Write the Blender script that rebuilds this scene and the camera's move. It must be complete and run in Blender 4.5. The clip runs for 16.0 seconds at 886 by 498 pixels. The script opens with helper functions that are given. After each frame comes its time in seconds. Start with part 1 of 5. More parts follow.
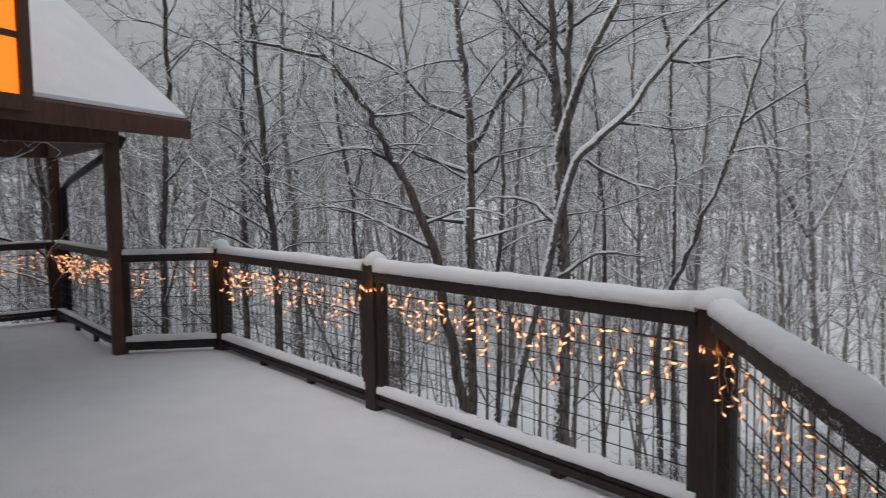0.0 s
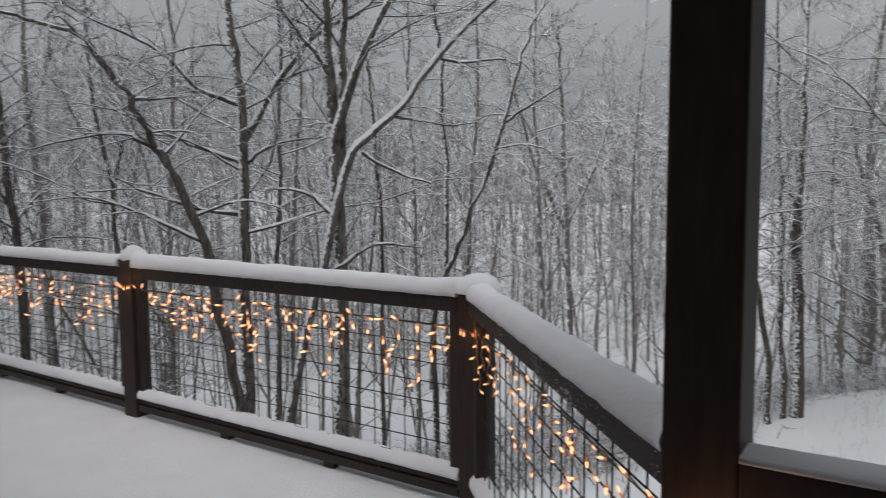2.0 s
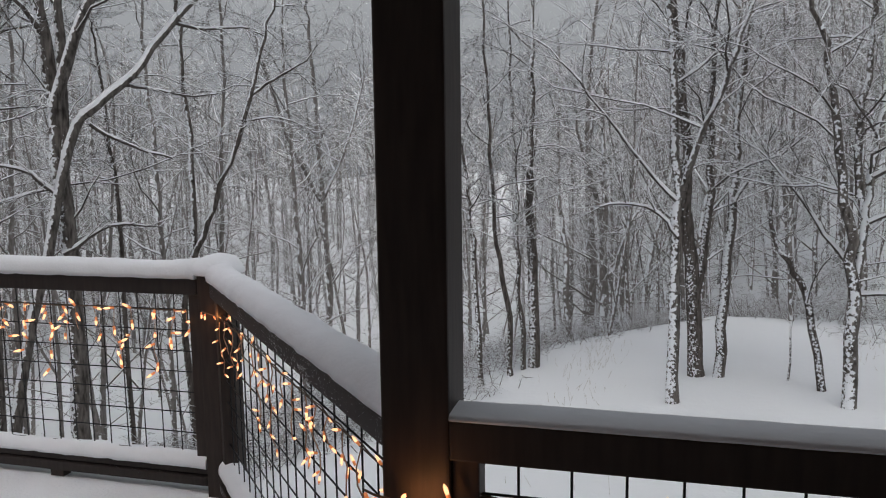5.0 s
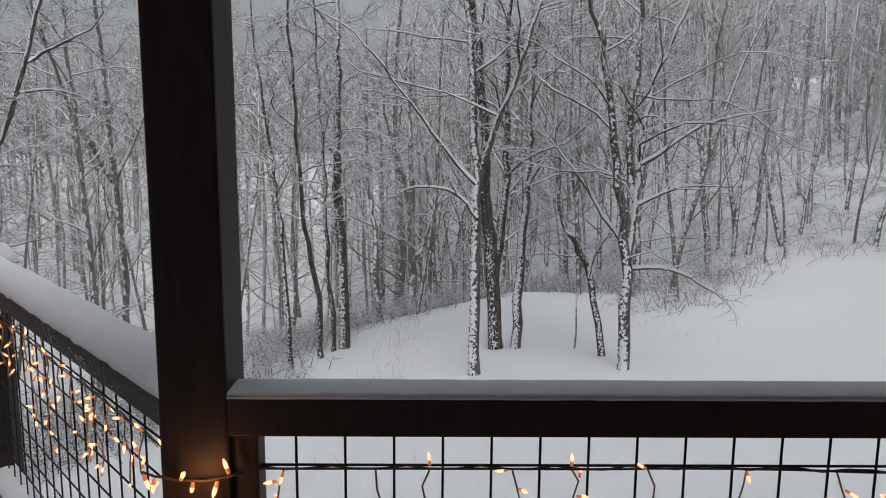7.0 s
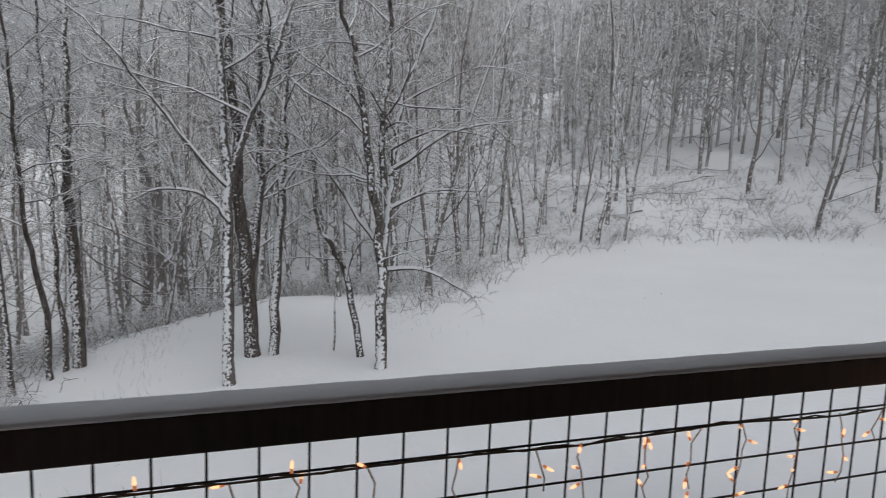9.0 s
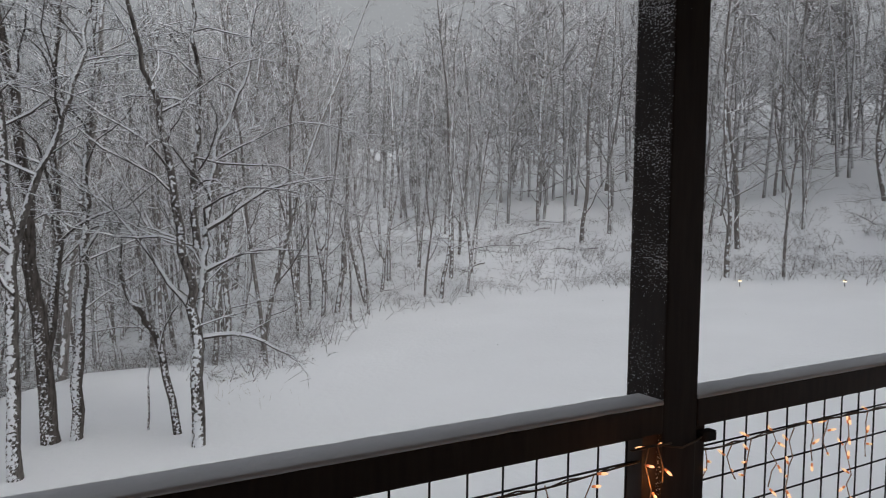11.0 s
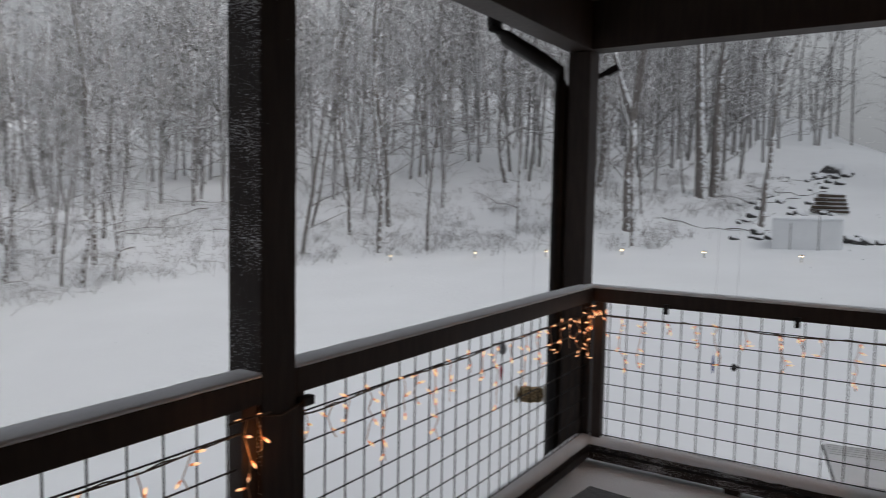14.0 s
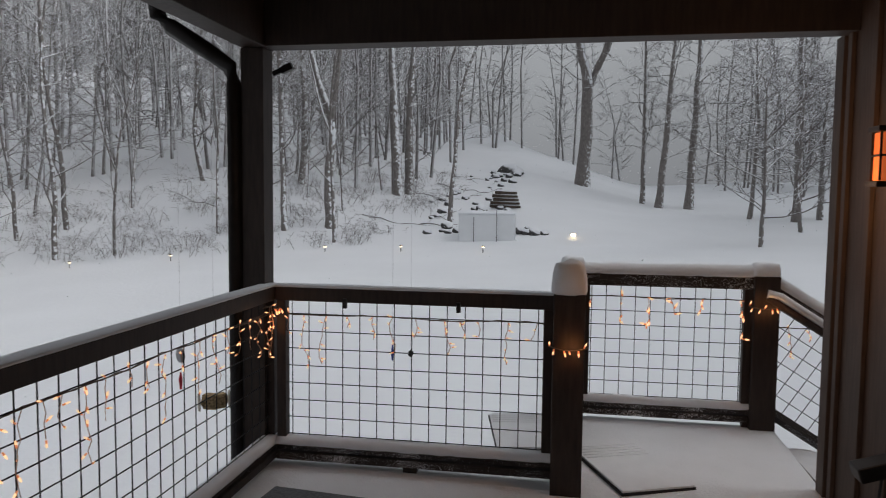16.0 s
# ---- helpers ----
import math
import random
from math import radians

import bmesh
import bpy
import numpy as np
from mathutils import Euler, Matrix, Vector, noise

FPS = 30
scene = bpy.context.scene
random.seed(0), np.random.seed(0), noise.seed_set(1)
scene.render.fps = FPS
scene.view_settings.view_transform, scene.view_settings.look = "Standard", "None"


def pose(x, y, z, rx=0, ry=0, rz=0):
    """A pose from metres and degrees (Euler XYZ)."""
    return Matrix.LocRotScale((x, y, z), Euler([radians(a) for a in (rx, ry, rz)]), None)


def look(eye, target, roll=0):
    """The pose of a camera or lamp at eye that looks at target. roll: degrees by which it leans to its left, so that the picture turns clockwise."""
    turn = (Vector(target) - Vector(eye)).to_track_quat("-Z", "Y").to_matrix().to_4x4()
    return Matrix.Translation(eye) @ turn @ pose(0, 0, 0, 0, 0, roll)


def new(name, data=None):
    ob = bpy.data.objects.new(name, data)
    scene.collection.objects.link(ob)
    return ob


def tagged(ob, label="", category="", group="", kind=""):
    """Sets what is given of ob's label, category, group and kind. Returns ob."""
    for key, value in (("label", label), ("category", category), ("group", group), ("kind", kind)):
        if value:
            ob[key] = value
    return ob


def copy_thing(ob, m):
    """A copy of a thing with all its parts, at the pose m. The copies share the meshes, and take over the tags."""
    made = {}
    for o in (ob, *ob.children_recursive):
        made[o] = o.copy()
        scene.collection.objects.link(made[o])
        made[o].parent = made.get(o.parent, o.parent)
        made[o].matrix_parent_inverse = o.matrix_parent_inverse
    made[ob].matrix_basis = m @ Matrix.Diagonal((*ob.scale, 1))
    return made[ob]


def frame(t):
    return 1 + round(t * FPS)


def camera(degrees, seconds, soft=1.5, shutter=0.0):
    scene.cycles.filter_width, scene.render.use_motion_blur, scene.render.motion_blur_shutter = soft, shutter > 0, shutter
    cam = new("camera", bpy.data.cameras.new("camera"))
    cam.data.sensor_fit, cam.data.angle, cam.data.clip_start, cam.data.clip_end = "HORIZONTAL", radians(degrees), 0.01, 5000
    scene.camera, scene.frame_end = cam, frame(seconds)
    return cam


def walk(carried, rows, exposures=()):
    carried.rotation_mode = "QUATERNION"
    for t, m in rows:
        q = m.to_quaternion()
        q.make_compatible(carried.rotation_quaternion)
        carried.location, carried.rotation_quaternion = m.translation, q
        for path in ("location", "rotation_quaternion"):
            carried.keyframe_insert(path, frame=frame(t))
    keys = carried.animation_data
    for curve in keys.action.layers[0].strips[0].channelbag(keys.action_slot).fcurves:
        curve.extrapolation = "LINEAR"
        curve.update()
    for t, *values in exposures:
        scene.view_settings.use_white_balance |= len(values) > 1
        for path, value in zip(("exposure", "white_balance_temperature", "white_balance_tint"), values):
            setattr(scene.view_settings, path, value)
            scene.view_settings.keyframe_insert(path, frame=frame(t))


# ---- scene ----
cam = camera(63.5, 16.0, 1.0, 0.4)
PATH = [
    (0, (5.353, 3.632, 1.545), (6.624, 5.17, 1.404), -0.9),
    (0.5, (5.376, 3.633, 1.54), (6.774, 5.056, 1.397), -0.6),
    (1, (5.382, 3.628, 1.54), (6.83, 4.999, 1.388), -0.7),
    (1.5, (5.399, 3.605, 1.538), (6.935, 4.876, 1.378), -0.5),
    (2, (5.409, 3.575, 1.532), (7.076, 4.667, 1.364), -0.4),
    (2.5, (5.423, 3.547, 1.527), (7.184, 4.476, 1.341), -0.6),
    (3, (5.44, 3.535, 1.525), (7.248, 4.367, 1.33), -0.6),
    (3.5, (5.453, 3.524, 1.521), (7.313, 4.23, 1.315), -0.7),
    (3.7, (5.462, 3.516, 1.521), (7.338, 4.175, 1.307), -0.7),
    (5.8, (5.395, 3.466, 1.549), (7.352, 3.826, 1.32), -0.8),
    (6, (5.376, 3.449, 1.549), (7.341, 3.751, 1.328), -0.8),
    (6.5, (5.341, 3.406, 1.552), (7.323, 3.475, 1.288), -0.4),
    (7, (5.344, 3.402, 1.559), (7.322, 3.376, 1.26), 0.5),
    (7.5, (5.352, 3.397, 1.554), (7.328, 3.348, 1.248), 0.5),
    (8, (5.357, 3.371, 1.558), (7.317, 3.116, 1.257), 1.1),
    (8.5, (5.349, 3.349, 1.558), (7.252, 2.815, 1.262), 2.0),
    (8.7, (5.341, 3.343, 1.559), (7.227, 2.746, 1.27), 2.0),
    (10.8, (5.383, 2.772, 1.562), (7.119, 1.788, 1.436), 1.7),
    (11, (5.391, 2.749, 1.56), (7.105, 1.724, 1.452), 0.9),
    (11.5, (5.373, 2.756, 1.565), (7.06, 1.686, 1.458), 1.2),
    (12, (5.347, 2.733, 1.56), (6.958, 1.552, 1.46), 1.5),
    (12.5, (5.323, 2.707, 1.547), (6.825, 1.392, 1.438), 1.8),
    (13, (5.273, 2.692, 1.554), (6.674, 1.27, 1.42), 1.7),
    (13.5, (5.217, 2.676, 1.577), (6.495, 1.145, 1.42), 1.2),
    (14, (5.209, 2.663, 1.569), (6.288, 0.986, 1.42), 1.0),
    (14.5, (5.159, 2.659, 1.564), (5.973, 0.838, 1.418), 1.0),
    (15, (5.11, 2.639, 1.57), (5.784, 0.761, 1.43), 0.6),
    (15.5, (5.079, 2.604, 1.571), (5.536, 0.663, 1.421), 0.5),
    (16, (5.061, 2.594, 1.571), (5.396, 0.628, 1.428), 0.6),
]
walk(cam, [(t, look(eye, target, roll)) for t, eye, target, roll in PATH], exposures=[(0, 0.03), (2.5, 0.04), (3.5, 0.05), (7.0, 0.08), (8.5, 0.0), (11.0, -0.08), (12.5, -0.04), (16.0, 0.02)])

# ---- light: a heavy overcast winter dusk ----
scene.view_settings.exposure = 0.0
world = bpy.data.worlds.new("overcast")
scene.world = world
world.use_nodes = True
wn, wl = world.node_tree.nodes, world.node_tree.links
sky = wn.new("ShaderNodeTexSky")
sky.sky_type, sky.sun_disc = "NISHITA", False
sky.sun_elevation, sky.sun_rotation = radians(38), radians(255)
sky.air_density, sky.dust_density, sky.ozone_density = 1.0, 4.0, 1.0
grey = wn.new("ShaderNodeHueSaturation")
grey.inputs["Saturation"].default_value = 0.21
wl.new(sky.outputs[0], grey.inputs["Color"])
wl.new(grey.outputs[0], wn["Background"].inputs[0])
wn["Background"].inputs[1].default_value = 0.225
sun = new("sun", bpy.data.lights.new("sun", "SUN"))
sun.data.energy, sun.data.angle, sun.data.color = 0.35, radians(60), (1.0, 0.98, 0.95)
sun.matrix_world = look((0, 0, 30), (31, 9, 0))


# ---- materials ----
def material(name, rough=0.8, metal=0.0, spec=0.3):
    m = bpy.data.materials.new(name)
    m.use_nodes = True
    b = m.node_tree.nodes["Principled BSDF"]
    b.inputs["Roughness"].default_value, b.inputs["Metallic"].default_value = rough, metal
    b.inputs["Specular IOR Level"].default_value = spec
    return m, m.node_tree.nodes, m.node_tree.links, b


def noise_tex(n, l, scale, detail=4.0, stretch=None, coords="Object"):
    tex = n.new("ShaderNodeTexNoise")
    tex.inputs["Scale"].default_value, tex.inputs["Detail"].default_value = scale, detail
    co = n.new("ShaderNodeTexCoord")
    if stretch:
        mp = n.new("ShaderNodeMapping")
        mp.inputs["Scale"].default_value = stretch
        l.new(co.outputs[coords], mp.inputs[0])
        l.new(mp.outputs[0], tex.inputs["Vector"])
    else:
        l.new(co.outputs[coords], tex.inputs["Vector"])
    return tex


def ramp(n, l, source, stops):
    r = n.new("ShaderNodeValToRGB")
    while len(r.color_ramp.elements) < len(stops):
        r.color_ramp.elements.new(0.5)
    for e, (at, c) in zip(r.color_ramp.elements, stops):
        e.position, e.color = at, (*c, 1)
    l.new(source, r.inputs[0])
    return r


def bump(n, l, source, b, strength, distance):
    k = n.new("ShaderNodeBump")
    k.inputs["Strength"].default_value, k.inputs["Distance"].default_value = strength, distance
    l.new(source, k.inputs["Height"])
    l.new(k.outputs[0], b.inputs["Normal"])
    return k


def stained_wood(name, dark, light, flakes=0.0):
    m, n, l, b = material(name, 0.62, 0, 0.35)
    grain = noise_tex(n, l, 5.0, 6, (9, 9, 1.2))
    blot = noise_tex(n, l, 2.3, 3)
    mix = n.new("ShaderNodeMix")
    mix.data_type = "FLOAT"
    mix.inputs[0].default_value = 0.35
    l.new(grain.outputs[0], mix.inputs[2])
    l.new(blot.outputs[0], mix.inputs[3])
    r = ramp(n, l, mix.outputs[0], [(0.3, dark), (0.72, light)])
    colour = r.outputs[0]
    if flakes:
        # snow dust that has blown against the wood
        dust = noise_tex(n, l, 190.0, 3)
        patch = noise_tex(n, l, 4.0, 2)
        add = n.new("ShaderNodeMath")
        add.operation = "MULTIPLY_ADD"
        add.inputs[1].default_value = 0.45
        l.new(patch.outputs[0], add.inputs[0])
        l.new(dust.outputs[0], add.inputs[2])
        geo = n.new("ShaderNodeNewGeometry")
        face = n.new("ShaderNodeVectorMath")
        face.operation = "DOT_PRODUCT"
        face.inputs[1].default_value = (0.5, 0.85, 0.0)
        l.new(geo.outputs["Normal"], face.inputs[0])
        lee = n.new("ShaderNodeMath")
        lee.operation = "MULTIPLY_ADD"
        lee.inputs[1].default_value = 0.13
        l.new(face.outputs["Value"], lee.inputs[0])
        l.new(add.outputs[0], lee.inputs[2])
        cut = ramp(n, l, lee.outputs[0], [(0.95 - flakes, (0, 0, 0)), (0.99 - flakes, (1, 1, 1))])
        over = n.new("ShaderNodeMix")
        over.data_type = "RGBA"
        l.new(cut.outputs[0], over.inputs[0])
        l.new(colour, over.inputs[6])
        over.inputs[7].default_value = (0.8, 0.82, 0.85, 1)
        colour = over.outputs[2]
    l.new(colour, b.inputs["Base Color"])
    bump(n, l, grain.outputs[0], b, 0.25, 0.004)
    return m


def snow_material(name, colour=(0.83, 0.85, 0.88), fine=60.0, coarse=3.0, lift=0.02, strength=0.35):
    m, n, l, b = material(name, 0.9, 0, 0.15)
    g = noise_tex(n, l, fine, 5)
    c = noise_tex(n, l, coarse, 4)
    add = n.new("ShaderNodeMath")
    add.operation = "MULTIPLY_ADD"
    add.inputs[1].default_value = 3.0
    l.new(c.outputs[0], add.inputs[0])
    l.new(g.outputs[0], add.inputs[2])
    r = ramp(n, l, c.outputs[0], [(0.3, tuple(v * 0.95 for v in colour)), (0.7, colour)])
    l.new(r.outputs[0], b.inputs["Base Color"])
    bump(n, l, add.outputs[0], b, strength, lift)
    return m


def bark_material(name, dark, light, snow_from, snow_to, speck=0.5, size=26.0):
    """Bark with snow lying on whatever faces up, and blown in specks on the weather side."""
    m, n, l, b = material(name, 0.92, 0, 0.1)
    ridges = noise_tex(n, l, 9.0, 5, (3, 3, 0.7))
    r = ramp(n, l, ridges.outputs[0], [(0.32, dark), (0.7, light)])
    geo = n.new("ShaderNodeNewGeometry")
    side = n.new("ShaderNodeVectorMath")
    side.operation = "DOT_PRODUCT"
    side.inputs[1].default_value = Vector((-0.4, 0.22, 0.89)).normalized()
    l.new(geo.outputs["Normal"], side.inputs[0])
    dust = noise_tex(n, l, size, 3)
    add = n.new("ShaderNodeMath")
    add.operation = "MULTIPLY_ADD"
    add.inputs[1].default_value = speck
    l.new(dust.outputs[0], add.inputs[0])
    l.new(side.outputs["Value"], add.inputs[2])
    cut = ramp(n, l, add.outputs[0], [(snow_from, (0, 0, 0)), (snow_to, (1, 1, 1))])
    over = n.new("ShaderNodeMix")
    over.data_type = "RGBA"
    l.new(cut.outputs[0], over.inputs[0])
    l.new(r.outputs[0], over.inputs[6])
    over.inputs[7].default_value = (0.84, 0.86, 0.89, 1)
    l.new(over.outputs[2], b.inputs["Base Color"])
    bump(n, l, ridges.outputs[0], b, 0.4, 0.02)
    return m


def plain(name, colour, rough=0.6, metal=0.0, var=0.25, scale=12.0):
    m, n, l, b = material(name, rough, metal)
    t = noise_tex(n, l, scale, 4)
    r = ramp(n, l, t.outputs[0], [(0.3, tuple(v * (1 - var) for v in colour)), (0.7, tuple(min(1, v * (1 + var)) for v in colour))])
    l.new(r.outputs[0], b.inputs["Base Color"])
    return m


def glowing(name, colour, strength):
    m, n, l, b = material(name, 0.4)
    b.inputs["Base Color"].default_value = (*colour, 1)
    b.inputs["Emission Color"].default_value = (*colour, 1)
    b.inputs["Emission Strength"].default_value = strength
    return m


WOOD = stained_wood("dark_stained_wood", (0.021, 0.0145, 0.0125), (0.052, 0.036, 0.029))
WOOD_SNOWY = stained_wood("dark_stained_wood_dusted", (0.017, 0.0125, 0.0115), (0.04, 0.03, 0.026), 0.002)
SIDING = stained_wood("brown_siding", (0.05, 0.032, 0.024), (0.095, 0.064, 0.048))
# far porch timber: warm light from the window is put into its colour
PORCH_WOOD = stained_wood("window_lit_wood", (0.055, 0.026, 0.018), (0.12, 0.058, 0.04))
SNOW = snow_material("settled_snow")
RAIL_SNOW = snow_material("rail_snow", fine=70, coarse=9, lift=0.01, strength=0.22)
FIELD = snow_material("snow_field", (0.84, 0.86, 0.885), 9.0, 0.35, 0.05, 0.3)
WIRE = plain("black_wire", (0.02, 0.02, 0.022), 0.5, 0.4)
WIRE_PALE = plain("pale_thread", (0.35, 0.35, 0.36), 0.6)
CORD = plain("string_cord", (0.10, 0.07, 0.05), 0.6)
# warm strand colour stands for bulb light falling on clear wire
STRAND = plain("bulb_tinted_strand", (0.42, 0.25, 0.16), 0.5)
BULB = glowing("warm_bulb", (1.0, 0.5, 0.25), 1.7)
# sockets glow to give each bulb its orange halo; they are no lamps
AMBER = glowing("socket_halo_glow", (1.0, 0.33, 0.12), 0.32)
PATHGLOW = glowing("path_light_glow", (1.0, 0.74, 0.42), 6.0)
WINDOWGLOW = glowing("lamp_lit_curtain", (0.95, 0.23, 0.02), 1.0)
LANTERN = glowing("amber_lantern_glass", (0.75, 0.16, 0.04), 0.45)
METAL_DARK = plain("dark_brown_metal", (0.018, 0.015, 0.014), 0.45, 0.2)
RUBBER = plain("black_rubber", (0.03, 0.03, 0.032), 0.8)
MATGREY = plain("grey_mat", (0.16, 0.17, 0.18), 0.95, 0, 0.3, 90)
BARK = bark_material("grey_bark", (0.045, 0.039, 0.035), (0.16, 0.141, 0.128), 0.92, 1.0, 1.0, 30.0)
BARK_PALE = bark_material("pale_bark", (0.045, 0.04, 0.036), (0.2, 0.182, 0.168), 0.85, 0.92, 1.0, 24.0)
# MID and WOODS bark paled: distance haze is put into the colour
BARK_MID = bark_material("woodland_bark_hazed", (0.14, 0.127, 0.119), (0.28, 0.258, 0.245), 0.95, 1.08, 1.0, 9.0)
BARK_WOODS = bark_material("haze_paled_bark", (0.17, 0.157, 0.148), (0.29, 0.27, 0.26), 0.8, 1.0, 0.9, 8.0)
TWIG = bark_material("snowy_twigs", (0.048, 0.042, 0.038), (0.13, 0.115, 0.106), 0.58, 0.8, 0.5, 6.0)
# MID and FAR twigs paled likewise, haze in their base colour
TWIG_MID = bark_material("woodland_twigs_hazed", (0.115, 0.103, 0.097), (0.22, 0.201, 0.191), 0.52, 0.85, 0.5, 4.0)
TWIG_FAR = bark_material("haze_paled_twigs", (0.15, 0.137, 0.13), (0.25, 0.233, 0.224), 0.55, 0.95, 0.5, 2.0)
STONE = bark_material("snowy_stone", (0.035, 0.035, 0.037), (0.14, 0.136, 0.133), 0.55, 0.75, 0.4, 6)
LOG = bark_material("snowy_log", (0.05, 0.04, 0.032), (0.16, 0.125, 0.1), 0.7, 0.95, 0.3, 6)
STRAW = plain("dry_grass", (0.30, 0.25, 0.17), 0.95, 0, 0.4, 30)
BALE = plain("straw_bundle", (0.34, 0.25, 0.14), 0.95, 0, 0.7, 60)


# ---- mesh helpers ----
def mesh_from(name, verts, faces, mat, smooth=False):
    me = bpy.data.meshes.new(name)
    me.from_pydata([tuple(v) for v in verts], [], faces)
    me.materials.append(mat)
    if smooth:
        me.polygons.foreach_set("use_smooth", [True] * len(me.polygons))
    me.update()
    return me


def finish(bm, name, mat, smooth=False):
    me = bpy.data.meshes.new(name)
    bm.to_mesh(me)
    bm.free()
    me.materials.append(mat)
    if smooth:
        me.polygons.foreach_set("use_smooth", [True] * len(me.polygons))
    return me


def part(name, me, parent, label="", at=None):
    ob = new(name, me)
    if at is not None:
        ob.matrix_basis = at
    if parent:
        ob.parent = parent
    return tagged(ob, label)


def empty(name, label, category, at=None, group="", kind=""):
    ob = new(name)
    if at is not None:
        ob.matrix_basis = at
    return tagged(ob, label, category, group, kind)


def box(bm, x0, x1, y0, y1, z0, z1, bevel=0.0, m=None):
    made = bmesh.ops.create_cube(bm, size=1.0)["verts"]
    for v in made:
        v.co = Vector((x0 + (v.co.x + 0.5) * (x1 - x0), y0 + (v.co.y + 0.5) * (y1 - y0), z0 + (v.co.z + 0.5) * (z1 - z0)))
        if m:
            v.co = m @ v.co
    if bevel:
        edges = {e for v in made for e in v.link_edges}
        bmesh.ops.bevel(bm, geom=list(edges), offset=bevel, segments=2, affect="EDGES", profile=0.6)
    return bm


def box_mesh(name, x0, x1, y0, y1, z0, z1, mat, bevel=0.004):
    return finish(box(bmesh.new(), x0, x1, y0, y1, z0, z1, bevel), name, mat)


def tubes(lines, sides=5, caps=True):
    """Tubes round polylines of (points, radii), as one list of vertices and faces."""
    verts, faces = [], []
    ring = [(math.cos(2 * math.pi * k / sides), math.sin(2 * math.pi * k / sides)) for k in range(sides)]
    for pts, radii in lines:
        start = len(verts)
        n = len(pts)
        for i, p in enumerate(pts):
            a, c = pts[max(i - 1, 0)], pts[min(i + 1, n - 1)]
            dx, dy, dz = c[0] - a[0], c[1] - a[1], c[2] - a[2]
            s = math.sqrt(dx * dx + dy * dy + dz * dz) or 1.0
            dx, dy, dz = dx / s, dy / s, dz / s
            if abs(dz) < 0.9:
                h = math.sqrt(dx * dx + dy * dy)
                ux, uy, uz = -dy / h, dx / h, 0.0
            else:
                h = math.sqrt(dx * dx + dz * dz)
                ux, uy, uz = dz / h, 0.0, -dx / h
            vx, vy, vz = dy * uz - dz * uy, dz * ux - dx * uz, dx * uy - dy * ux
            r = radii[i]
            for cs, sn in ring:
                verts.append((p[0] + r * (cs * ux + sn * vx), p[1] + r * (cs * uy + sn * vy), p[2] + r * (cs * uz + sn * vz)))
        for i in range(n - 1):
            b = start + i * sides
            for k in range(sides):
                k2 = (k + 1) % sides
                faces.append((b + k, b + k2, b + sides + k2, b + sides + k))
        if caps:
            faces.append(tuple(range(start + sides - 1, start - 1, -1)))
            faces.append(tuple(range(start + (n - 1) * sides, start + n * sides)))
    return verts, faces


def tube_mesh(name, lines, mat, sides=5, smooth=True, caps=True):
    return mesh_from(name, *tubes(lines, sides, caps), mat, smooth)


def snow_bar_mesh(name, length, width, height, seed, mat=None, step=0.05, dome=0.0, overhang=0.012, flat=False):
    """Settled snow along a rail, from 0 to length in x, lying on z = 0, with a soft uneven top."""
    n = max(3, int(length / step))
    prof = flat and [(-0.5, -0.006), (-0.505, 0.35), (-0.49, 0.72), (-0.44, 0.95), (0.0, 1.0), (0.44, 0.95), (0.49, 0.72), (0.505, 0.35), (0.5, -0.006)] or [(-0.5, -0.006), (-0.53, 0.25), (-0.47, 0.62), (-0.3, 0.9), (0.0, 1.0), (0.3, 0.9), (0.47, 0.62), (0.53, 0.25), (0.5, -0.006)]
    verts, faces = [], []
    for i in range(n + 1):
        x = length * i / n
        low = noise.noise((x * 1.3, seed * 7.3, 0.0)) * 0.2 + noise.noise((x * 7.0, seed * 3.1, 4.0)) * 0.09
        up = 1.0 + low * (0.5 if flat else 1.0)
        if dome:
            up += dome * (math.exp(-((x / 0.12) ** 2)) + math.exp(-(((length - x) / 0.12) ** 2)))
        for k, (a, h) in enumerate(prof):
            j = noise.noise((x * 16.0, k * 1.7, seed * 2.0)) * (0.0012 if flat else 0.005)
            verts.append((x, a * (width + 2 * overhang) + j, max(h * height * up + j, -0.006)))
    m = len(prof)
    for i in range(n):
        for k in range(m - 1):
            faces.append((i * m + k, i * m + k + 1, (i + 1) * m + k + 1, (i + 1) * m + k))
        faces.append((i * m + m - 1, i * m, (i + 1) * m, (i + 1) * m + m - 1))
    faces.append(tuple(range(m)))
    faces.append(tuple(range(n * m + m - 1, n * m - 1, -1)))
    return mesh_from(name, verts, faces, mat or RAIL_SNOW, True)


def blob_mesh(name, rx, ry, rz, seed, mat, rough=0.12, cuts=3, flat=True, power=1.0):
    bm = bmesh.new()
    bmesh.ops.create_icosphere(bm, subdivisions=cuts, radius=1.0)
    for v in bm.verts:
        k = 1 + rough * noise.noise(v.co * 1.7 + Vector((seed * 3.3, 0, 0))) + rough * 0.4 * noise.noise(v.co * 5 + Vector((0, seed, 0)))
        if power != 1.0:
            s = 1 / max(abs(v.co.x), abs(v.co.y), abs(v.co.z))
            v.co = v.co.lerp(v.co * s, 1 - power)
        v.co = Vector((v.co.x * rx * k, v.co.y * ry * k, v.co.z * rz * k))
        if flat and v.co.z < 0:
            v.co.z *= 0.12
    return finish(bm, name, mat, True)


def along(p, q, z=0.0):
    """The pose that lays x along the line from p to q."""
    return pose(p[0], p[1], z, 0, 0, math.degrees(math.atan2(q[1] - p[1], q[0] - p[0])))


